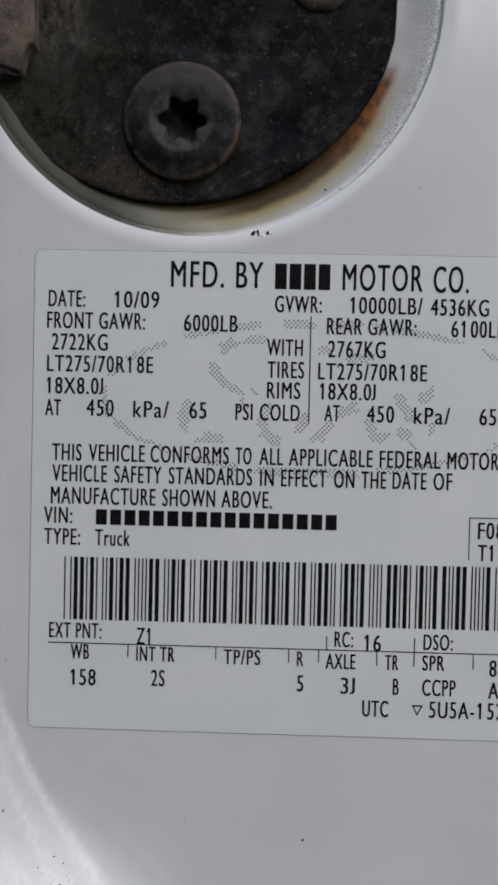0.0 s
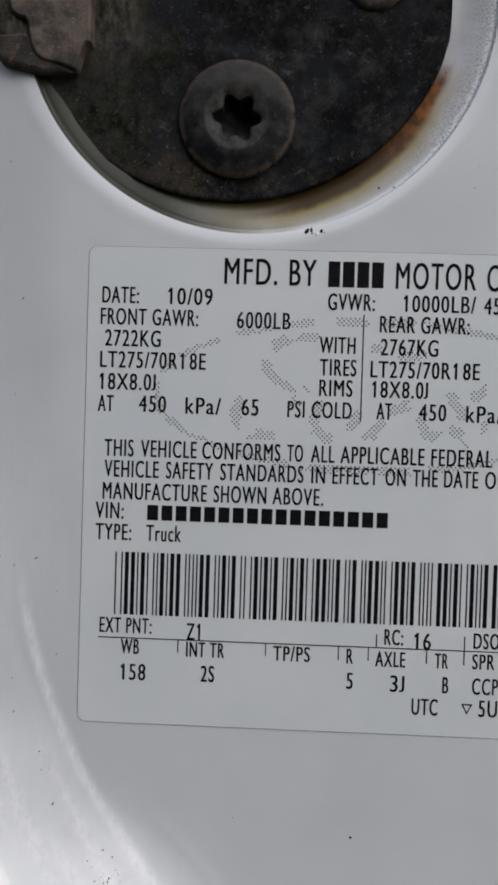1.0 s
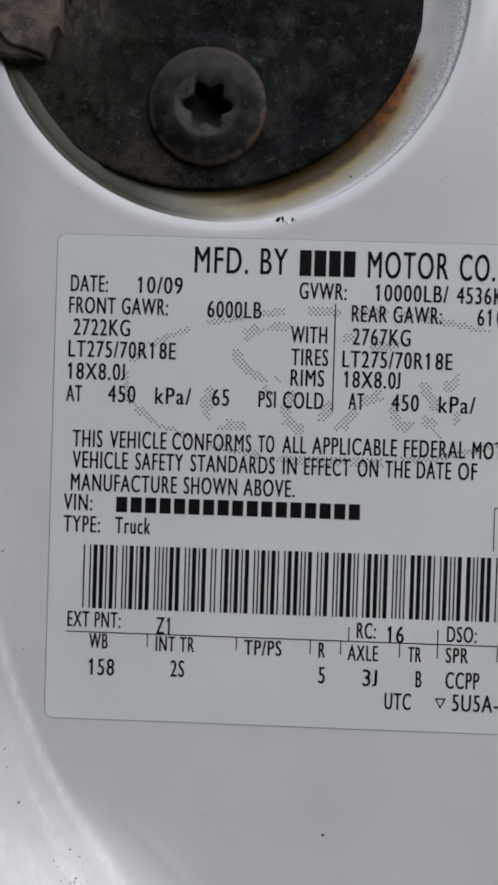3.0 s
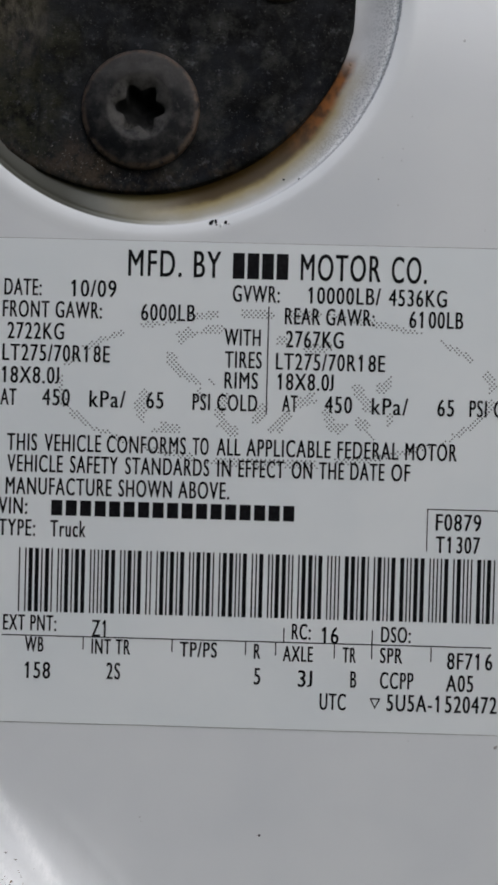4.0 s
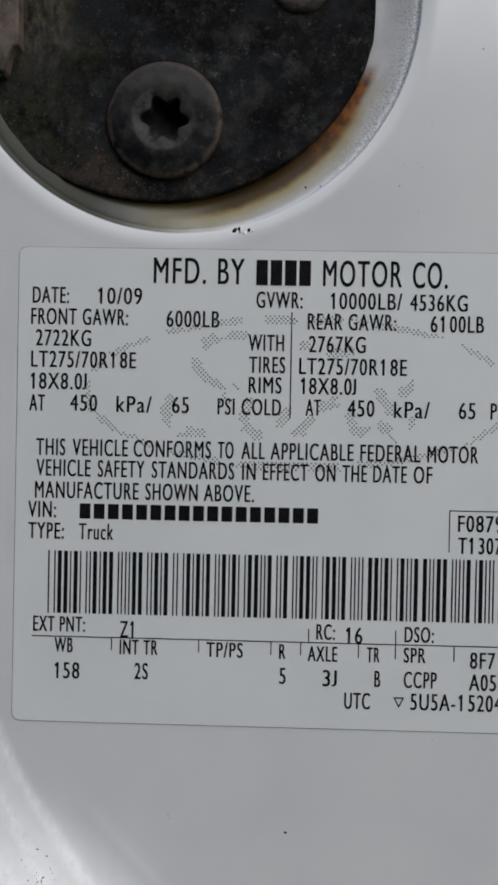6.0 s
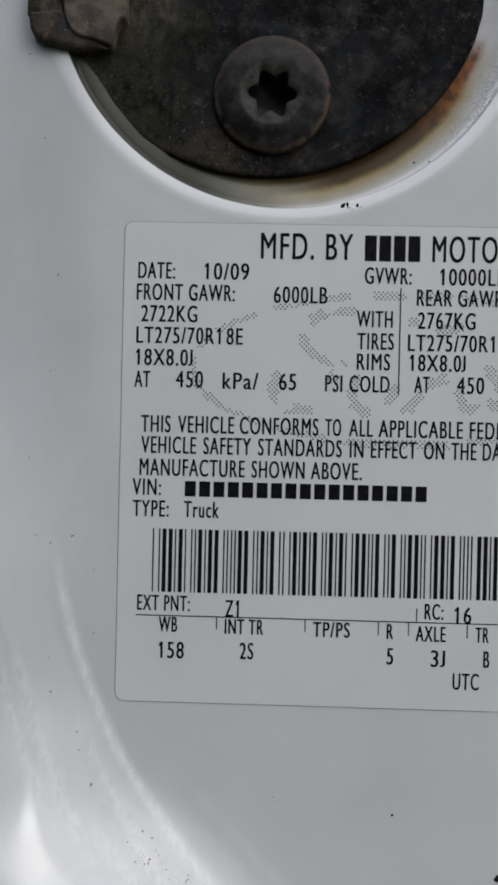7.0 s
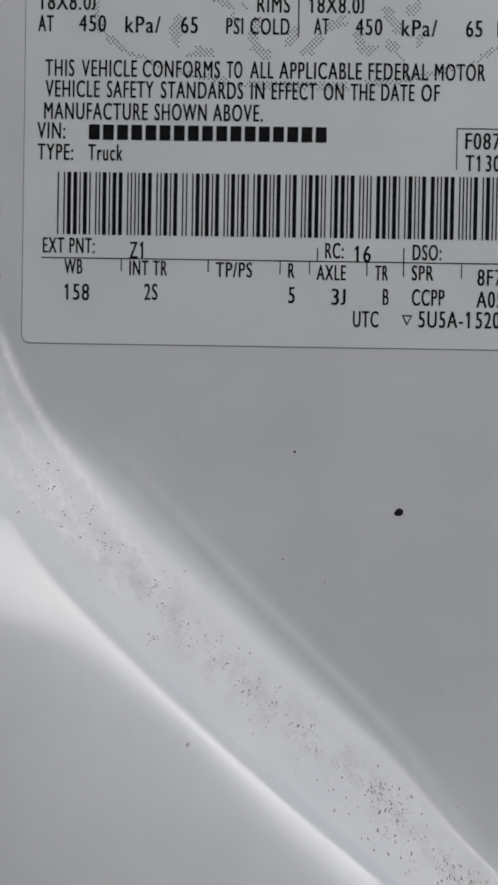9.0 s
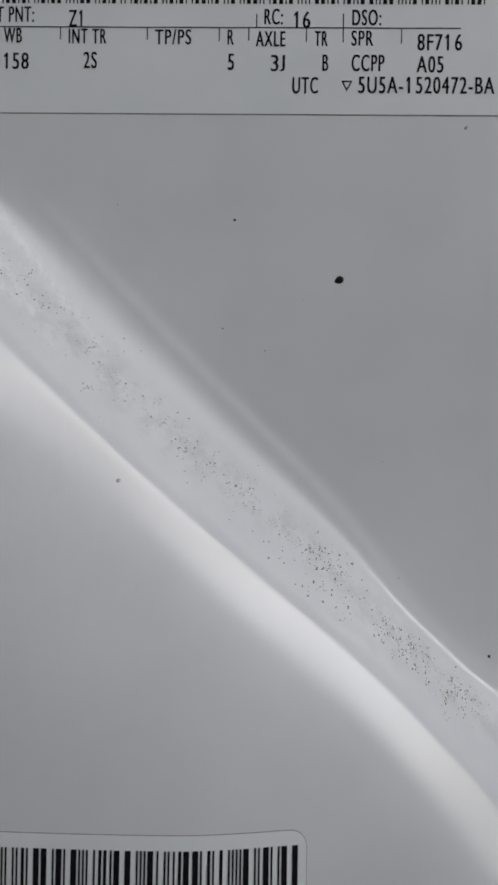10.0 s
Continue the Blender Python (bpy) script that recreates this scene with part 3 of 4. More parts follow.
def build_bolt():
    n = 180
    thing = holder("torx_bolt", BOLT_X, BOLT_Z)

    def lathe(rows, lumps=0.06):
        verts, faces = [], []
        for r, y in rows:
            for j in range(n):
                a = 2 * math.pi * j / n
                rr = r(a) if callable(r) else r
                x, z = rr * math.cos(a), rr * math.sin(a)
                verts.append((BOLT_X + x, y + 0.6 + lumps * noise.noise((x * 0.5, z * 0.5, 1)), BOLT_Z + z))
        for k in range(len(rows) - 1):
            faces += [(k * n + j, (k + 1) * n + j, (k + 1) * n + (j + 1) % n, k * n + (j + 1) % n) for j in range(n)]
        return verts, faces

    def star(grow):
        def radius(a):
            w = math.cos(6 * (a + radians(4)))
            return grow * (3.78 + 0.74 * w * (1.0 if w > 0 else 0.85))
        return radius

    v, f = lathe([(10.5, -3.2), (10.62, -1.5), (10.6, -1.05), (10.35, -0.72), (9.2, -0.42), (8.0, -0.12), (6.9, 0.1), (6.2, 0.16), (5.75, 0.12), (5.3, -0.05), (star(1.06), -0.42), (star(1.0), -0.62)])
    put("head", v, f, BOLT, thing)
    v, f = lathe([(star(1.0), -0.62), (star(0.99), -1.6), (star(0.97), -4.2), (star(0.3), -4.6)], 0.0)
    f.append(tuple(3 * n + j for j in range(n)))
    put("socket", v, f, SOCKET, thing, "six-lobed socket, dusty at its bottom")
    tagged(thing, "dark pan-head bolt with a six-lobed socket and a rusty rim", "bolt")


def build_bracket():
    thing = holder("latch_bracket", -50, 70)
    # flange with a notch at its left, and a rounded lower corner that hangs over the cup's edge
    outer = [(-42.3, 98), (-42.2, 77), (-42.1, 67.6), (-43.2, 67.1), (-43.8, 66.3), (-44.2, 64.4), (-44.6, 62.9), (-45.0, 62.6), (-48.0, 63.6), (-50.8, 64.3), (-51.9, 65.1),
             (-52.9, 66.6), (-53.3, 68.8), (-53.5, 70.5), (-54.2, 71.6), (-55.4, 71.9), (-56.7, 73.0), (-57.2, 75), (-57.2, 98)]
    v, f = prism(outer, -2.6, 1.3, 0.45)
    put("front_flange", v, f, RUSTY, thing, soft=False)
    # this side faces down: its shade is painted as a darker copy of the rust
    under = [(-44.9, 62.4), (-47.6, 62.1), (-50.6, 62.1), (-53.7, 62.6), (-57.0, 63.5), (-58.9, 64.5), (-59.7, 66.0), (-59.9, 67.6), (-59.6, 69.0), (-54.2, 69.4), (-50.6, 66.4)]
    v, f = prism(under, -2.6, 0.7, 0.8)
    put("lower_lug", v, f, SHADED_RUST, thing, "rusty lug, the shade of its underside put into the colour", soft=False)
    # added dark sheet that stands for the black gap left of the flange
    back = [(-43.6, 68), (-43.6, 98), (-60.4, 98), (-60.2, 68.4), (-55, 67.6)]
    v, f = prism(back, -2.6, 0.35, 0.3)
    put("gap_sheet", v, f, PLATE, thing, "dark sheet added for the black gap behind the flange", soft=False)
    tagged(thing, "rust-brown steel bracket over the edge of the cup", "bracket")


build_plate()
build_bolt()
build_bracket()


def grain(verts, faces, x, z, r, rng, high=0.35, long=1.0):
    """A small irregular crumb on the steel."""
    n, k = 7, len(verts)
    turn = rng.uniform(0, math.pi)
    for ring, (f, h) in enumerate(((1.0, -0.1), (0.7, high * 0.7))):
        for j in range(n):
            a = 2 * math.pi * j / n
            rr = r * f * rng.uniform(0.7, 1.2)
            p, q = rr * long * math.cos(a), rr * math.sin(a)
            xx, zz = x + p * math.cos(turn) - q * math.sin(turn), z + p * math.sin(turn) + q * math.cos(turn)
            verts.append((xx, h * r, zz))
    verts.append((x, high * r, z))
    for j in range(n):
        faces.append((k + j, k + (j + 1) % n, k + n + (j + 1) % n, k + n + j))
        faces.append((k + n + j, k + n + (j + 1) % n, k + 2 * n))


# ---- printed labels ----
def rounded(x0, z0, x1, z1, r, n=8, fine=2.0):
    """Outline of a rounded rectangle, anticlockwise."""
    out = []
    for cx, cz, a0 in ((x1 - r, z1 - r, 0), (x0 + r, z1 - r, 90), (x0 + r, z0 + r, 180), (x1 - r, z0 + r, 270)):
        for k in range(n + 1):
            a = radians(a0 + 90 * k / n)
            out.append((cx + r * math.cos(a), cz + r * math.sin(a)))
    return out


def cap_height():
    me = text_mesh("H")
    return max(v.co.y for v in me.vertices)


def text_mesh(body, fat=0.0):
    cu = bpy.data.curves.new("text", "FONT")
    cu.body, cu.size, cu.offset, cu.resolution_u = body, 1.0, fat, 5
    cu.space_character = 1.16
    ob = new("text", cu)
    bpy.context.view_layer.update()
    me = bpy.data.meshes.new_from_object(ob.evaluated_get(bpy.context.evaluated_depsgraph_get()))
    bpy.data.objects.remove(ob)
    bpy.data.curves.remove(cu)
    return me


def text_end(body):
    me = text_mesh(body)
    x = max(v.co.x for v in me.vertices)
    bpy.data.meshes.remove(me)
    return x


CAP = cap_height()
INK_LIFT = 0.20


def say(label, body, u, v, w, h=2.95, fat=0.13):
    """One printed word or number: u, v is the left end of its base line, from the label's top left corner; w wide, capitals h high."""
    src = text_mesh(body)
    co = np.array([tuple(p.co) for p in src.vertices])
    polys = [tuple(p.vertices) for p in src.polygons]
    bpy.data.meshes.remove(src)
    moved = 0.0
    for k, sign in enumerate(body):
        start = text_end(body[:k]) + moved if k and body[:k].strip() else -1.0
        if sign == "J":
            # the J stands on the base line
            mine = (co[:, 0] > start + 0.01) | (co[:, 1] < -0.02)
            co[mine, 1] = (co[mine, 1] - co[mine, 1].min()) / np.ptp(co[mine, 1]) * CAP
        if sign == "1":
            # the 1 takes a full figure's width, and has a flag
            if k:
                co[co[:, 0] > start + 0.01, 0] += 0.03
                moved += 0.03
            x = text_end(body[:k + 1]) + moved - 0.07
            m = len(co)
            co = np.concatenate([co, [(x, CAP, 0), (x, CAP - 0.11, 0), (x - 0.14, CAP - 0.20, 0), (x - 0.14, CAP - 0.11, 0)]])
            polys.append((m, m + 3, m + 2, m + 1))
            if k:
                co[co[:, 0] > x + 0.09, 0] += 0.10
                moved += 0.10
    lo, hi = co[:, 0].min(), co[:, 0].max()
    verts, faces = [], []
    # printed twice a hair apart, which gives the strokes their weight
    for k in (0, 1):
        x = LABEL_X + u + k * fat + (co[:, 0] - lo) / (hi - lo) * (w - fat)
        z = LABEL_Z - v + co[:, 1] / CAP * h
        verts.append(np.stack([x, np.full(len(x), INK_LIFT + 0.01 * k), z], 1))
        faces += [tuple(i + k * len(co) for i in p) for p in polys]
    put("lettering", np.concatenate(verts), faces, INK, label, soft=False)


def block(label, name, u, v, w, h, mat=None, lift=INK_LIFT):
    """A printed bar; u, v is its lower left corner."""
    x, z = LABEL_X + u, LABEL_Z - v
    put(name, [(x, lift, z), (x + w, lift, z), (x + w, lift, z + h), (x, lift, z + h)], [(0, 1, 2, 3)], mat or INK, label, soft=False)


def build_label():
    label = holder("certification_label", LABEL_X, LABEL_Z)
    x0, z0, x1, z1 = LABEL_X, LABEL_Z - LABEL_H, LABEL_X + LABEL_W, LABEL_Z
    v, f = prism(rounded(x0, z0, x1, z1, 1.6), 0.0, 0.06, 0.03)
    put("grey_edge", v, f, EDGE, label, "thin grey line round the label", soft=False)
    v, f = prism(rounded(x0 + 0.13, z0 + 0.13, x1 - 0.13, z1 - 0.13, 1.5), 0.0, 0.15, 0.04)
    put("sheet", v, f, VINYL, label, soft=False)
    # heading
    say(label, "MFD. BY", 24.8, 6.4, 16.6, 4.66)
    for k in range(4):
        block(label, "maker_bar", 43.5 + 2.6 * k, 6.5, 2.1, 4.6)
    say(label, "MOTOR", 55.6, 6.5, 14.3, 4.66)
    say(label, "CO.", 71.8, 6.6, 6.3, 4.66)
    # weights, left column
    say(label, "DATE:", 2.7, 10.3, 6.7)
    say(label, "10/09", 14.7, 10.3, 8.1)
    say(label, "FRONT GAWR:", 2.5, 14.2, 17.8)
    say(label, "6000LB", 27.3, 14.3, 9.7)
    say(label, "2722KG", 3.4, 18.1, 10.2)
    say(label, "LT275/70R18E", 2.6, 22.0, 19.3)
    say(label, "18X8.0J", 2.6, 26.0, 10.3)
    say(label, "AT", 2.4, 30.0, 2.9)
    say(label, "450", 9.9, 29.9, 5.0)
    say(label, "kPa/", 18.4, 30.0, 6.5)
    say(label, "65", 28.6, 30.0, 3.1)
    say(label, "PSI COLD", 36.9, 30.1, 11.6)
    say(label, "WITH", 42.3, 18.4, 6.5)
    say(label, "TIRES", 42.5, 22.4, 6.6)
    say(label, "RIMS", 42.5, 26.1, 6.0)
    # weights, right column
    say(label, "GVWR:", 43.6, 10.6, 8.4)
    say(label, "10000LB/", 57.1, 10.6, 12.9)
    say(label, "4536KG", 71.4, 10.7, 10.4)
    block(label, "rule", 50.0, 30.6, 0.22, 19.3)
    say(label, "REAR GAWR:", 53.0, 14.4, 16.0)
    say(label, "6100LB", 75.2, 14.5, 9.6)
    say(label, "2767KG", 53.3, 18.5, 10.3)
    say(label, "LT275/70R18E", 51.6, 22.5, 19.5)
    say(label, "18X8.0J", 52.0, 26.1, 10.0)
    say(label, "AT", 52.9, 30.0, 2.8)
    say(label, "450", 60.5, 30.0, 4.9)
    say(label, "kPa/", 68.9, 30.1, 6.5)
    say(label, "65", 80.6, 30.1, 3.0)
    say(label, "PSI COLD", 86.3, 30.1, 11.5)
    say(label, "WITH", 91.5, 18.4, 6.6)
    say(label, "TIRES", 91.6, 22.4, 6.7)
    say(label, "RIMS", 91.7, 26.3, 6.1)
    # statement
    for v, words in (
            (38.1, (("THIS", 3.8, 5.4), ("VEHICLE", 10.5, 10.2), ("CONFORMS", 21.7, 14.2), ("TO", 37.1, 2.9), ("ALL", 41.4, 4.3), ("APPLICABLE", 46.7, 15.1), ("FEDERAL", 63.0, 10.9), ("MOTOR", 75.1, 9.2))),
            (41.9, (("VEHICLE", 3.9, 10.0), ("SAFETY", 15.2, 8.6), ("STANDARDS", 25.1, 15.1), ("IN", 41.6, 2.5), ("EFFECT", 45.4, 8.2), ("ON", 54.9, 3.7), ("THE", 59.8, 4.5), ("DATE", 65.4, 6.1), ("OF", 72.7, 3.4))),
            (45.95, (("MANUFACTURE", 3.7, 19.1), ("SHOWN", 24.0, 9.6), ("ABOVE.", 34.7, 9.2)))):
        for word, u, w in words:
            say(label, word, u, v, w, 3.05)
    say(label, "VIN:", 2.5, 49.5, 5.2)
    for k in range(17):
        block(label, "number_bar", 12.0 + 2.6 * k, 49.6, 2.0, 2.77)
    say(label, "TYPE:", 2.6, 53.4, 6.6)
    say(label, "Truck", 11.9, 53.4, 6.4)
    block(label, "rule", 79.3, 54.3, 0.18, 7.6)
    block(label, "rule", 79.3, 46.85, 13.2, 0.18)
    say(label, "F0879", 80.9, 50.5, 8.1)
    say(label, "T1307", 81.0, 54.5, 7.9)
    # barcode: five bars and four gaps a sign, w for wide and n for narrow
    signs = ("nwnnwnwnn wnnwnnnnw nnwnwwnnn nnnnwnwwn nnwnnnwwn nwnnwnnnw nnwwnnnnw nnwnnwnnw wnnnnnwwn nnwwnnnnw wnnnnwnnw "
             "wnnnwwnnn nnnwwnwnn wnnwnnwnn nnwwwnnnn wnwwnnnnn nnwwnnwnn nnnwwnnnw nwnnwnwnn").split()
    thin, wide, gap = 1.0, 2.42, 1.15
    total = sum(sum(wide if c == "w" else thin for c in row) + gap for row in signs) - gap
    unit, u = 89.4 / total, 6.35
    for row in signs:
        for k, c in enumerate(row):
            w = unit * (wide if c == "w" else thin)
            if k % 2 == 0:
                block(label, "barcode_bar", u + 0.035, 67.0, w - 0.07, 11.45)
            u += w
        u += unit * gap
    # codes at the foot
    say(label, "EXT PNT:", 3.8, 70.4, 9.6, 2.8)
    say(label, "Z1", 19.8, 71.2, 2.5, 3.0)
    say(label, "RC:", 55.7, 70.7, 3.4, 2.8)
    say(label, "16", 61.1, 71.3, 3.0)
    say(label, "DSO:", 71.7, 70.8, 5.3, 2.8)
    block(label, "rule", 3.6, 71.4, 87.8, 0.2)
    for u, v, h in ((18.2, 73.6, 2.2), (34.2, 73.6, 2.2), (47.4, 73.8, 2.4), (52.8, 73.7, 2.3), (54.2, 71.2, 2.4), (63.3, 73.9, 2.5), (70.0, 73.9, 5.2), (80.6, 74.1, 2.6)):
        block(label, "tick", u, v, 0.2, h)
    say(label, "WB", 7.8, 74.2, 3.4, 2.7)
    say(label, "INT TR", 19.8, 74.3, 7.0, 2.7)
    say(label, "TP/PS", 35.7, 74.4, 6.7, 2.7)
    say(label, "R", 49.0, 74.4, 1.2, 2.7)
    say(label, "AXLE", 54.2, 74.7, 5.4, 2.75)
    say(label, "TR", 64.9, 74.6, 2.4, 2.7)
    say(label, "SPR", 71.6, 74.5, 4.0, 2.7)
    say(label, "8F716", 83.6, 75.3, 8.1)
    say(label, "158", 7.9, 79.0, 4.6)
    say(label, "2S", 22.6, 78.8, 2.5)
    say(label, "5", 49.1, 79.0, 1.2)
    say(label, "3J", 57.0, 79.2, 2.6)
    say(label, "B", 66.4, 79.1, 1.1)
    say(label, "CCPP", 71.7, 79.1, 6.0)
    say(label, "A05", 83.5, 79.3, 4.9)
    say(label, "UTC", 61.0, 83.2, 4.7)
    say(label, "5U5A-1520472-BA", 73.0, 83.1, 24.7, 3.0)
    # hollow triangle
    tri = []
    for cu, cv, s in ((70.9, 81.55, 1.0), (70.9, 81.55, 0.62)):
        tri += [(LABEL_X + cu - 1.0 * s, INK_LIFT, LABEL_Z - cv + 0.68 * s), (LABEL_X + cu + 1.0 * s, INK_LIFT, LABEL_Z - cv + 0.68 * s),
                (LABEL_X + cu, INK_LIFT, LABEL_Z - cv - 1.27 * s)]
    put("triangle_mark", tri, [(0, 1, 4, 3), (1, 2, 5, 4), (2, 0, 3, 5)], INK, label, soft=False)
    build_watermark(label)
    # the lower right corner has lifted and caught dirt
    v, f = [], []
    for k in range(5):
        grain(v, f, x1 - 0.3 - 0.12 * k, z0 + 0.5 + 0.35 * k, 0.28 - 0.03 * k, random.Random(30 + k), 0.5, 1.6)
    put("frayed_corner", [(p[0], p[1] + 0.16, p[2]) for p in v], f, DIRT, label, "lifted corner grey with dirt")
    tagged(label, "white vinyl certification label with black print and a barcode, stuck flat", "label")


def build_watermark(label):
    """Pale halftone dots in an oval ring and a few loose strokes behind the print."""
    strokes = [[(41.4, 15.7), (37.4, 15.6), (34.5, 17.1), (32.9, 19.1), (32.9, 21.5), (34.7, 23.4), (37.9, 24.7)],
               [(33.9, 33.5), (29.9, 33.3), (27.9, 31.4), (27.4, 29.4), (28.4, 27.4)], [(39.8, 25.4), (38.2, 27.6)], [(42.6, 27.4), (41.6, 30.6), (41.9, 32.1), (44.2, 33.7)],
               [(48.3, 31.4), (49.6, 29.4)], [(51.5, 33.6), (53.9, 30.8)], [(49.2, 17.3), (52.9, 17.2)], [(57.5, 18.8), (60.8, 18.2)],
               [(55.6, 28.6), (58.8, 27.2)], [(61.0, 29.7), (61.9, 32.7), (64.9, 33.0)], [(66.2, 25.6), (68.2, 28.8)], [(66.8, 31.6), (69.6, 33.8)],
               [(70.4, 25.5), (73.1, 23.7)], [(71.3, 31.5), (72.0, 30.7)]]
    verts, faces = [], []
    pitch, r = 0.80, 0.175
    row, v = 0, 10.0
    while v < 41.5:
        u = 13.0 + (row % 2) * pitch / 2
        while u < 94:
            e = math.hypot((u - 51.6) / 38.9, (v - 26.0) / 13.5)
            reach = math.hypot(u - 51.6, v - 26.0) * abs(1 - 1 / max(e, 0.1))
            on = reach < 0.85 and noise.noise((u * 0.22, v * 0.4, 2.0)) > -0.16
            for line in strokes:
                for (au, av), (bu, bv) in zip(line, line[1:]):
                    t = max(0, min(1, ((u - au) * (bu - au) + (v - av) * (bv - av)) / ((bu - au) ** 2 + (bv - av) ** 2)))
                    if math.hypot(u - au - t * (bu - au), v - av - t * (bv - av)) < 0.95 and noise.noise((u * 0.25, v * 0.25, 9.0)) > -0.2:
                        on = True
            if on:
                k = len(verts)
                for j in range(6):
                    a = math.pi / 3 * j
                    verts.append((LABEL_X + u + r * math.cos(a), 0.175, LABEL_Z - v + r * math.sin(a)))
                faces.append(tuple(range(k, k + 6)))
            u += pitch
        v += pitch * 0.52
        row += 1
    ob = put("halftone_mark", verts, faces, INK_GREY, label, "faint grey halftone dots in an oval", soft=False)
    tagged(ob, kind="stuff")


def build_lower_label():
    """A second barcode label, on the surface below the step."""
    label = holder("barcode_label", 0, -180)
    x0, x1, z0, z1 = -52.0, 22.6, -197.0, -174.4

    def sheet(name, ax, az, bx, bz, lift, mat, rad=0.0, lab=""):
        nu, nv = max(1, int((bx - ax) / 2.0)), max(1, int((bz - az) / 2.0))
        us, vs = np.linspace(ax, bx, nu + 1), np.linspace(az, bz, nv + 1)
        if rad:
            us = np.unique(np.concatenate([us, ax + rad * (1 - np.cos(np.linspace(0, np.pi / 2, 7))), bx - rad * (1 - np.cos(np.linspace(0, np.pi / 2, 7)))]))
        verts, faces = [], []
        for z in vs:
            for x in us:
                zz = z
                if rad:
                    d = max(rad - (x - ax), rad - (bx - x), 0)
                    cut = rad - math.sqrt(max(rad * rad - d * d, 0))
                    zz = min(max(z, az + cut), bz - cut)
                verts.append((x, 0, zz))
        verts = np.array(verts)
        verts[:, 2] -= 0.017 * (verts[:, 0] - x1)
        verts[:, 1] = rise(verts[:, 0], verts[:, 2]) + lift
        n = len(us)
        for j in range(len(vs) - 1):
            faces += [(j * n + i, j * n + i + 1, (j + 1) * n + i + 1, (j + 1) * n + i) for i in range(n - 1)]
        put(name, verts, faces, mat, label, lab)

    sheet("grey_edge", x0, z0, x1, z1, 0.08, EDGE, 2.6, "thin grey line round the label")
    sheet("sheet", x0 + 0.09, z0 + 0.09, x1 - 0.09, z1 - 0.09, 0.18, VINYL, 2.5)
    rng = random.Random(11)
    x = x1 - 1.4
    while x > x0 + 2:
        w = rng.choice((0.28, 0.28, 0.45, 0.85))
        sheet("barcode_bar", x - w, z0 + 4, x, z1 - 2.2, 0.32, INK)
        x -= w + rng.choice((0.28, 0.28, 0.5, 0.8))
    tagged(label, "white barcode sticker with rounded corners below the step", "label")


build_label()
build_lower_label()


# ---- chips and dirt ----
def on_steel(verts):
    v = np.array(verts, float)
    v[:, 1] += rise(v[:, 0], v[:, 2])
    return v


def chip(x, z, r, seed, label, mat=HOLE, long=1.0, name="paint_chip", turn=0.0):
    v, f = [], []
    grain(v, f, x, z, r, random.Random(seed), 0.25, long)
    tagged(put(name, on_steel(v), f, mat), label, "paint chip", "chips in the paint")


chip(28.4, -85.8, 0.85, 1, "black chip in the white paint below the label", long=1.25)
chip(9.1, -75.0, 0.30, 2, "small dark chip in the white paint below the label")
chip(-8.2, -122.0, 0.42, 3, "small grey chip at the crest of the step", GREY)
chip(7.2, -94.9, 0.20, 4, "tiny dark chip in the white paint above the step")
chip(57.0, -154.4, 0.32, 5, "small dark chip near the corner of the step")
for k, (dx, dz, r, long, mat) in enumerate(((-2.3, 0.1, 0.42, 1.7, HOLE), (-1.5, 0.35, 0.30, 1.9, HOLE), (-1.3, -0.25, 0.24, 1.3, DIRT), (-0.5, -0.4, 0.40, 1.5, PAINT), (0.3, 0.15, 0.30, 1.6, HOLE), (0.9, -0.1, 0.16, 1.2, DIRT))):
    chip(dx, 34.7 + dz, r, 60 + k, "flake of white paint lifted from the lip of the cup" if mat is PAINT else "dark chip in the lip of the round cup", mat, long)
chip(51.0, -57.9, 0.3, 8, "grey scuff below the corner of the label", DIRT, 1.8)
chip(29.0, 78.1, 0.45, 9, "black nick in the overspray of the cup", HOLE, 2.2)
chip(22.1, 64.8, 0.32, 10, "rust-brown spot beside the plate", BROWN, 1.3)
chip(10.5, 43.1, 0.25, 11, "tiny dark chip on the floor of the cup")
chip(13.2, 43.2, 0.22, 12, "tiny dark chip on the floor of the cup")
chip(-53.9, 21.6, 0.18, 13, "tiny dark nick beside the label", DIRT, 2.0)
chip(-60.5, 62.6, 0.18, 14, "tiny dark nick beside the bracket", DIRT, 2.0)
chip(-57.1, 46.8, 0.2, 15, "faint grey speck beside the cup", DIRT)
for k, (x, z, r, long) in enumerate(((42.0, 68.0, 0.24, 1.4), (36.0, 52.5, 0.12, 1.2), (47.0, 43.6, 0.11, 1.0), (28.0, 47.0, 0.13, 1.3), (31.0, 38.6, 0.15, 1.6))):
    chip(x, z, r, 80 + k, "faint grey-brown speck in the paint above the label", GREY, long)
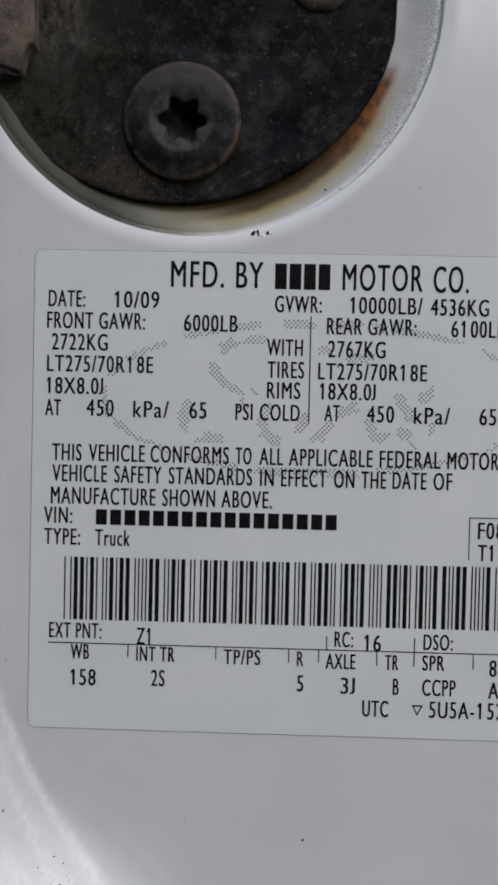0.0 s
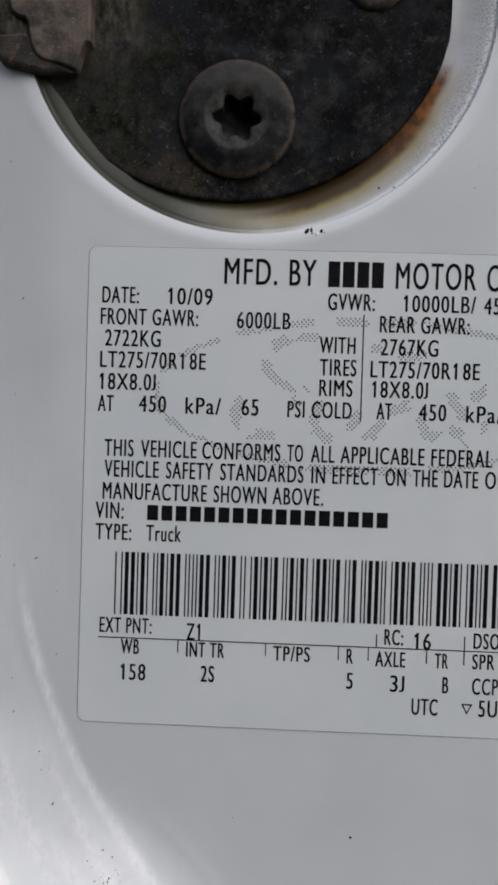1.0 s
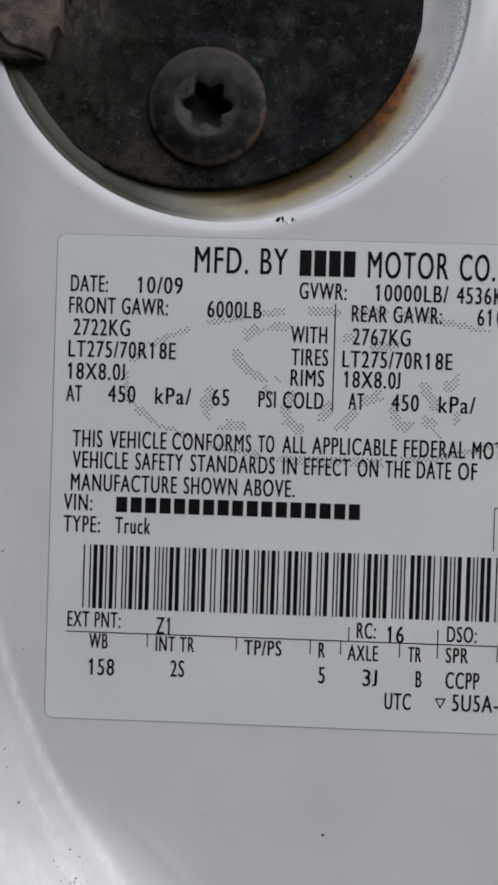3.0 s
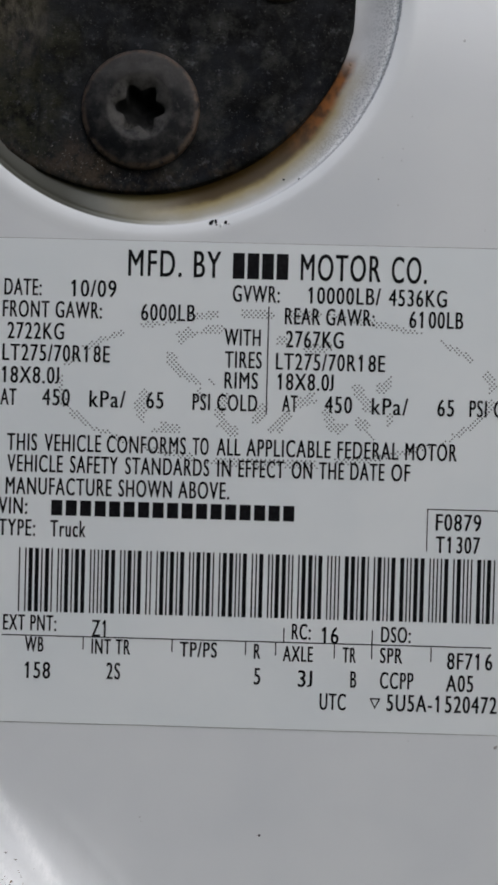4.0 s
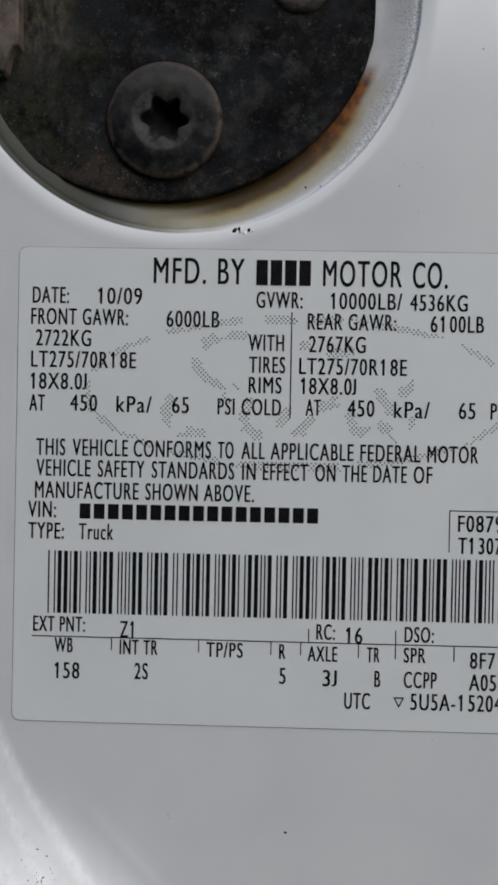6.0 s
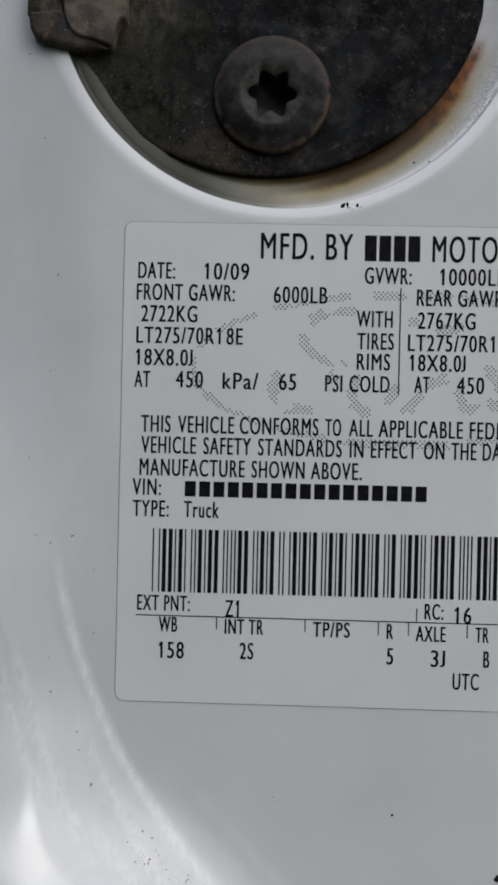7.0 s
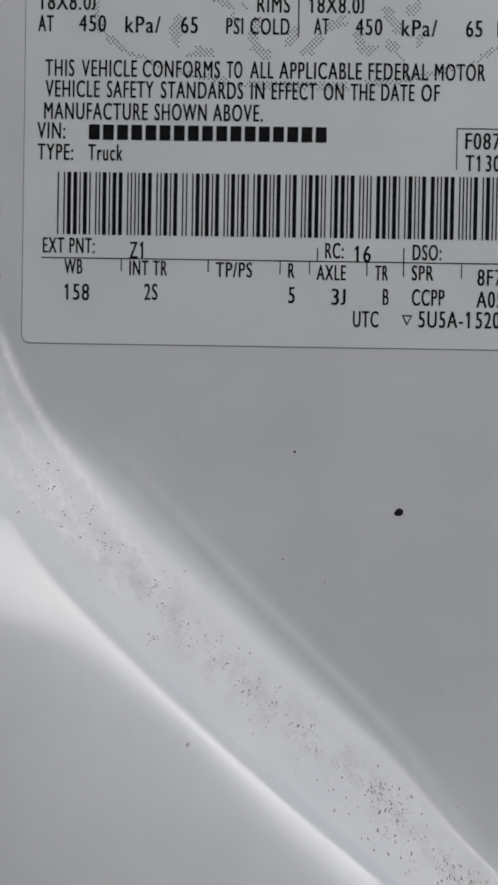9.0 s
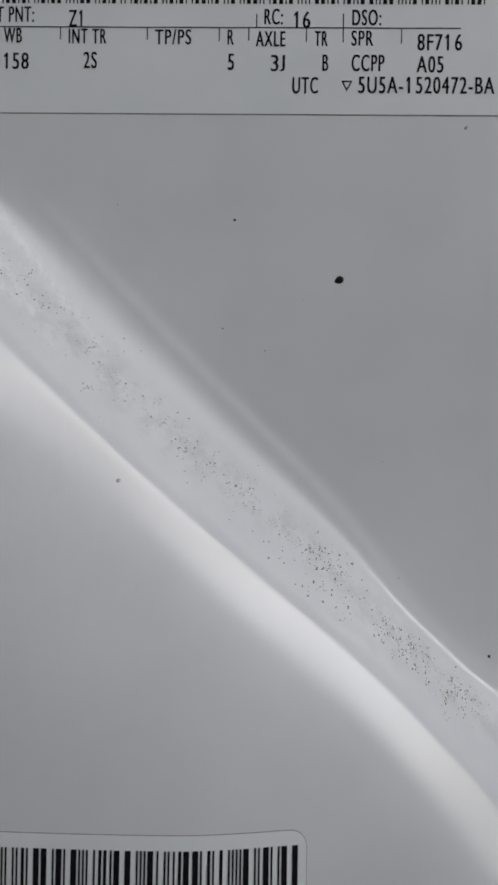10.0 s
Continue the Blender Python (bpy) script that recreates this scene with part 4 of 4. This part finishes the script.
for k, (x, z, r, long) in enumerate(((-50.0, -26.0, 0.20, 2.2), (-56.7, -26.0, 0.15, 1.4), (-54.0, -27.4, 0.15, 1.8), (-46.0, -32.0, 0.14, 1.2), (-45.8, -43.6, 0.16, 1.4), (-53.6, -48.0, 0.16, 1.2), (-53.0, -54.0, 0.20, 1.5), (-48.0, -61.0, 0.18, 1.3), (-45.0, -70.0, 0.24, 1.6), (-58.5, -12.0, 0.14, 1.5), (-55.0, 4.0, 0.13, 1.2))):
    chip(x, z, r, 90 + k, "small dark nick in the paint beside the label", DIRT, long)


def build_dirt():
    rng = random.Random(5)
    dark, brown = ([], []), ([], [])
    made = 0
    while made < 560:
        k = rng.betavariate(2.2, 1.3)
        a = FOOT[int((5.2 + k * 4.9) * 24)][:2]
        near = CREST[np.argmin(np.hypot(CREST[:, 0] - a[0], CREST[:, 1] - a[1]))][:2]
        p = a + (near - a) * min(0.97, max(0.05, rng.gauss(0.67 - 0.14 * k, 0.11)))
        if noise.noise((p[0] * 0.13, p[1] * 0.13, 4.0)) < -0.12 and rng.random() < 0.75:
            continue
        # some lie alone, others in crumbly clusters
        crowd = rng.randint(5, 13) if rng.random() < 0.09 else 1
        for _ in range(crowd):
            v, f = brown if rng.random() < 0.3 else dark
            grain(v, f, p[0] + rng.gauss(0, 0.6), p[1] + rng.gauss(0, 0.45), rng.choice((0.04, 0.05, 0.06, 0.07, 0.09, 0.11, 0.15)), rng, 0.4, rng.uniform(1, 1.8))
        made += 1
    for _ in range(70):
        x, z = rng.uniform(-60, 62), rng.uniform(-150, 70)
        if past(FOOT, np.array([x]), np.array([z]))[0] > 0 or (x > LABEL_X - 1 and LABEL_Z - LABEL_H - 1 < z < LABEL_Z + 1) or math.hypot(x - CUP_X, z - CUP_Z) < CUP_R + 2:
            continue
        grain(*dark, x, z, rng.choice((0.07, 0.09, 0.12)), rng, 0.3, rng.uniform(1, 1.8))
    for _ in range(34):
        grain(*brown, 26 + rng.gauss(0, 2.6) + 0.2, -137.5 + rng.gauss(0, 1.8), rng.choice((0.06, 0.08, 0.10, 0.14, 0.2)), rng, 0.4, rng.uniform(1, 1.9))
    tagged(put("dirt_specks", on_steel(dark[0]), dark[1], DIRT), "fine dark grit caught in the hollow of the step", "dirt", kind="stuff")
    tagged(put("brown_specks", on_steel(brown[0]), brown[1], BROWN), "fine brown grit caught in the hollow of the step", "dirt", kind="stuff")


build_dirt()
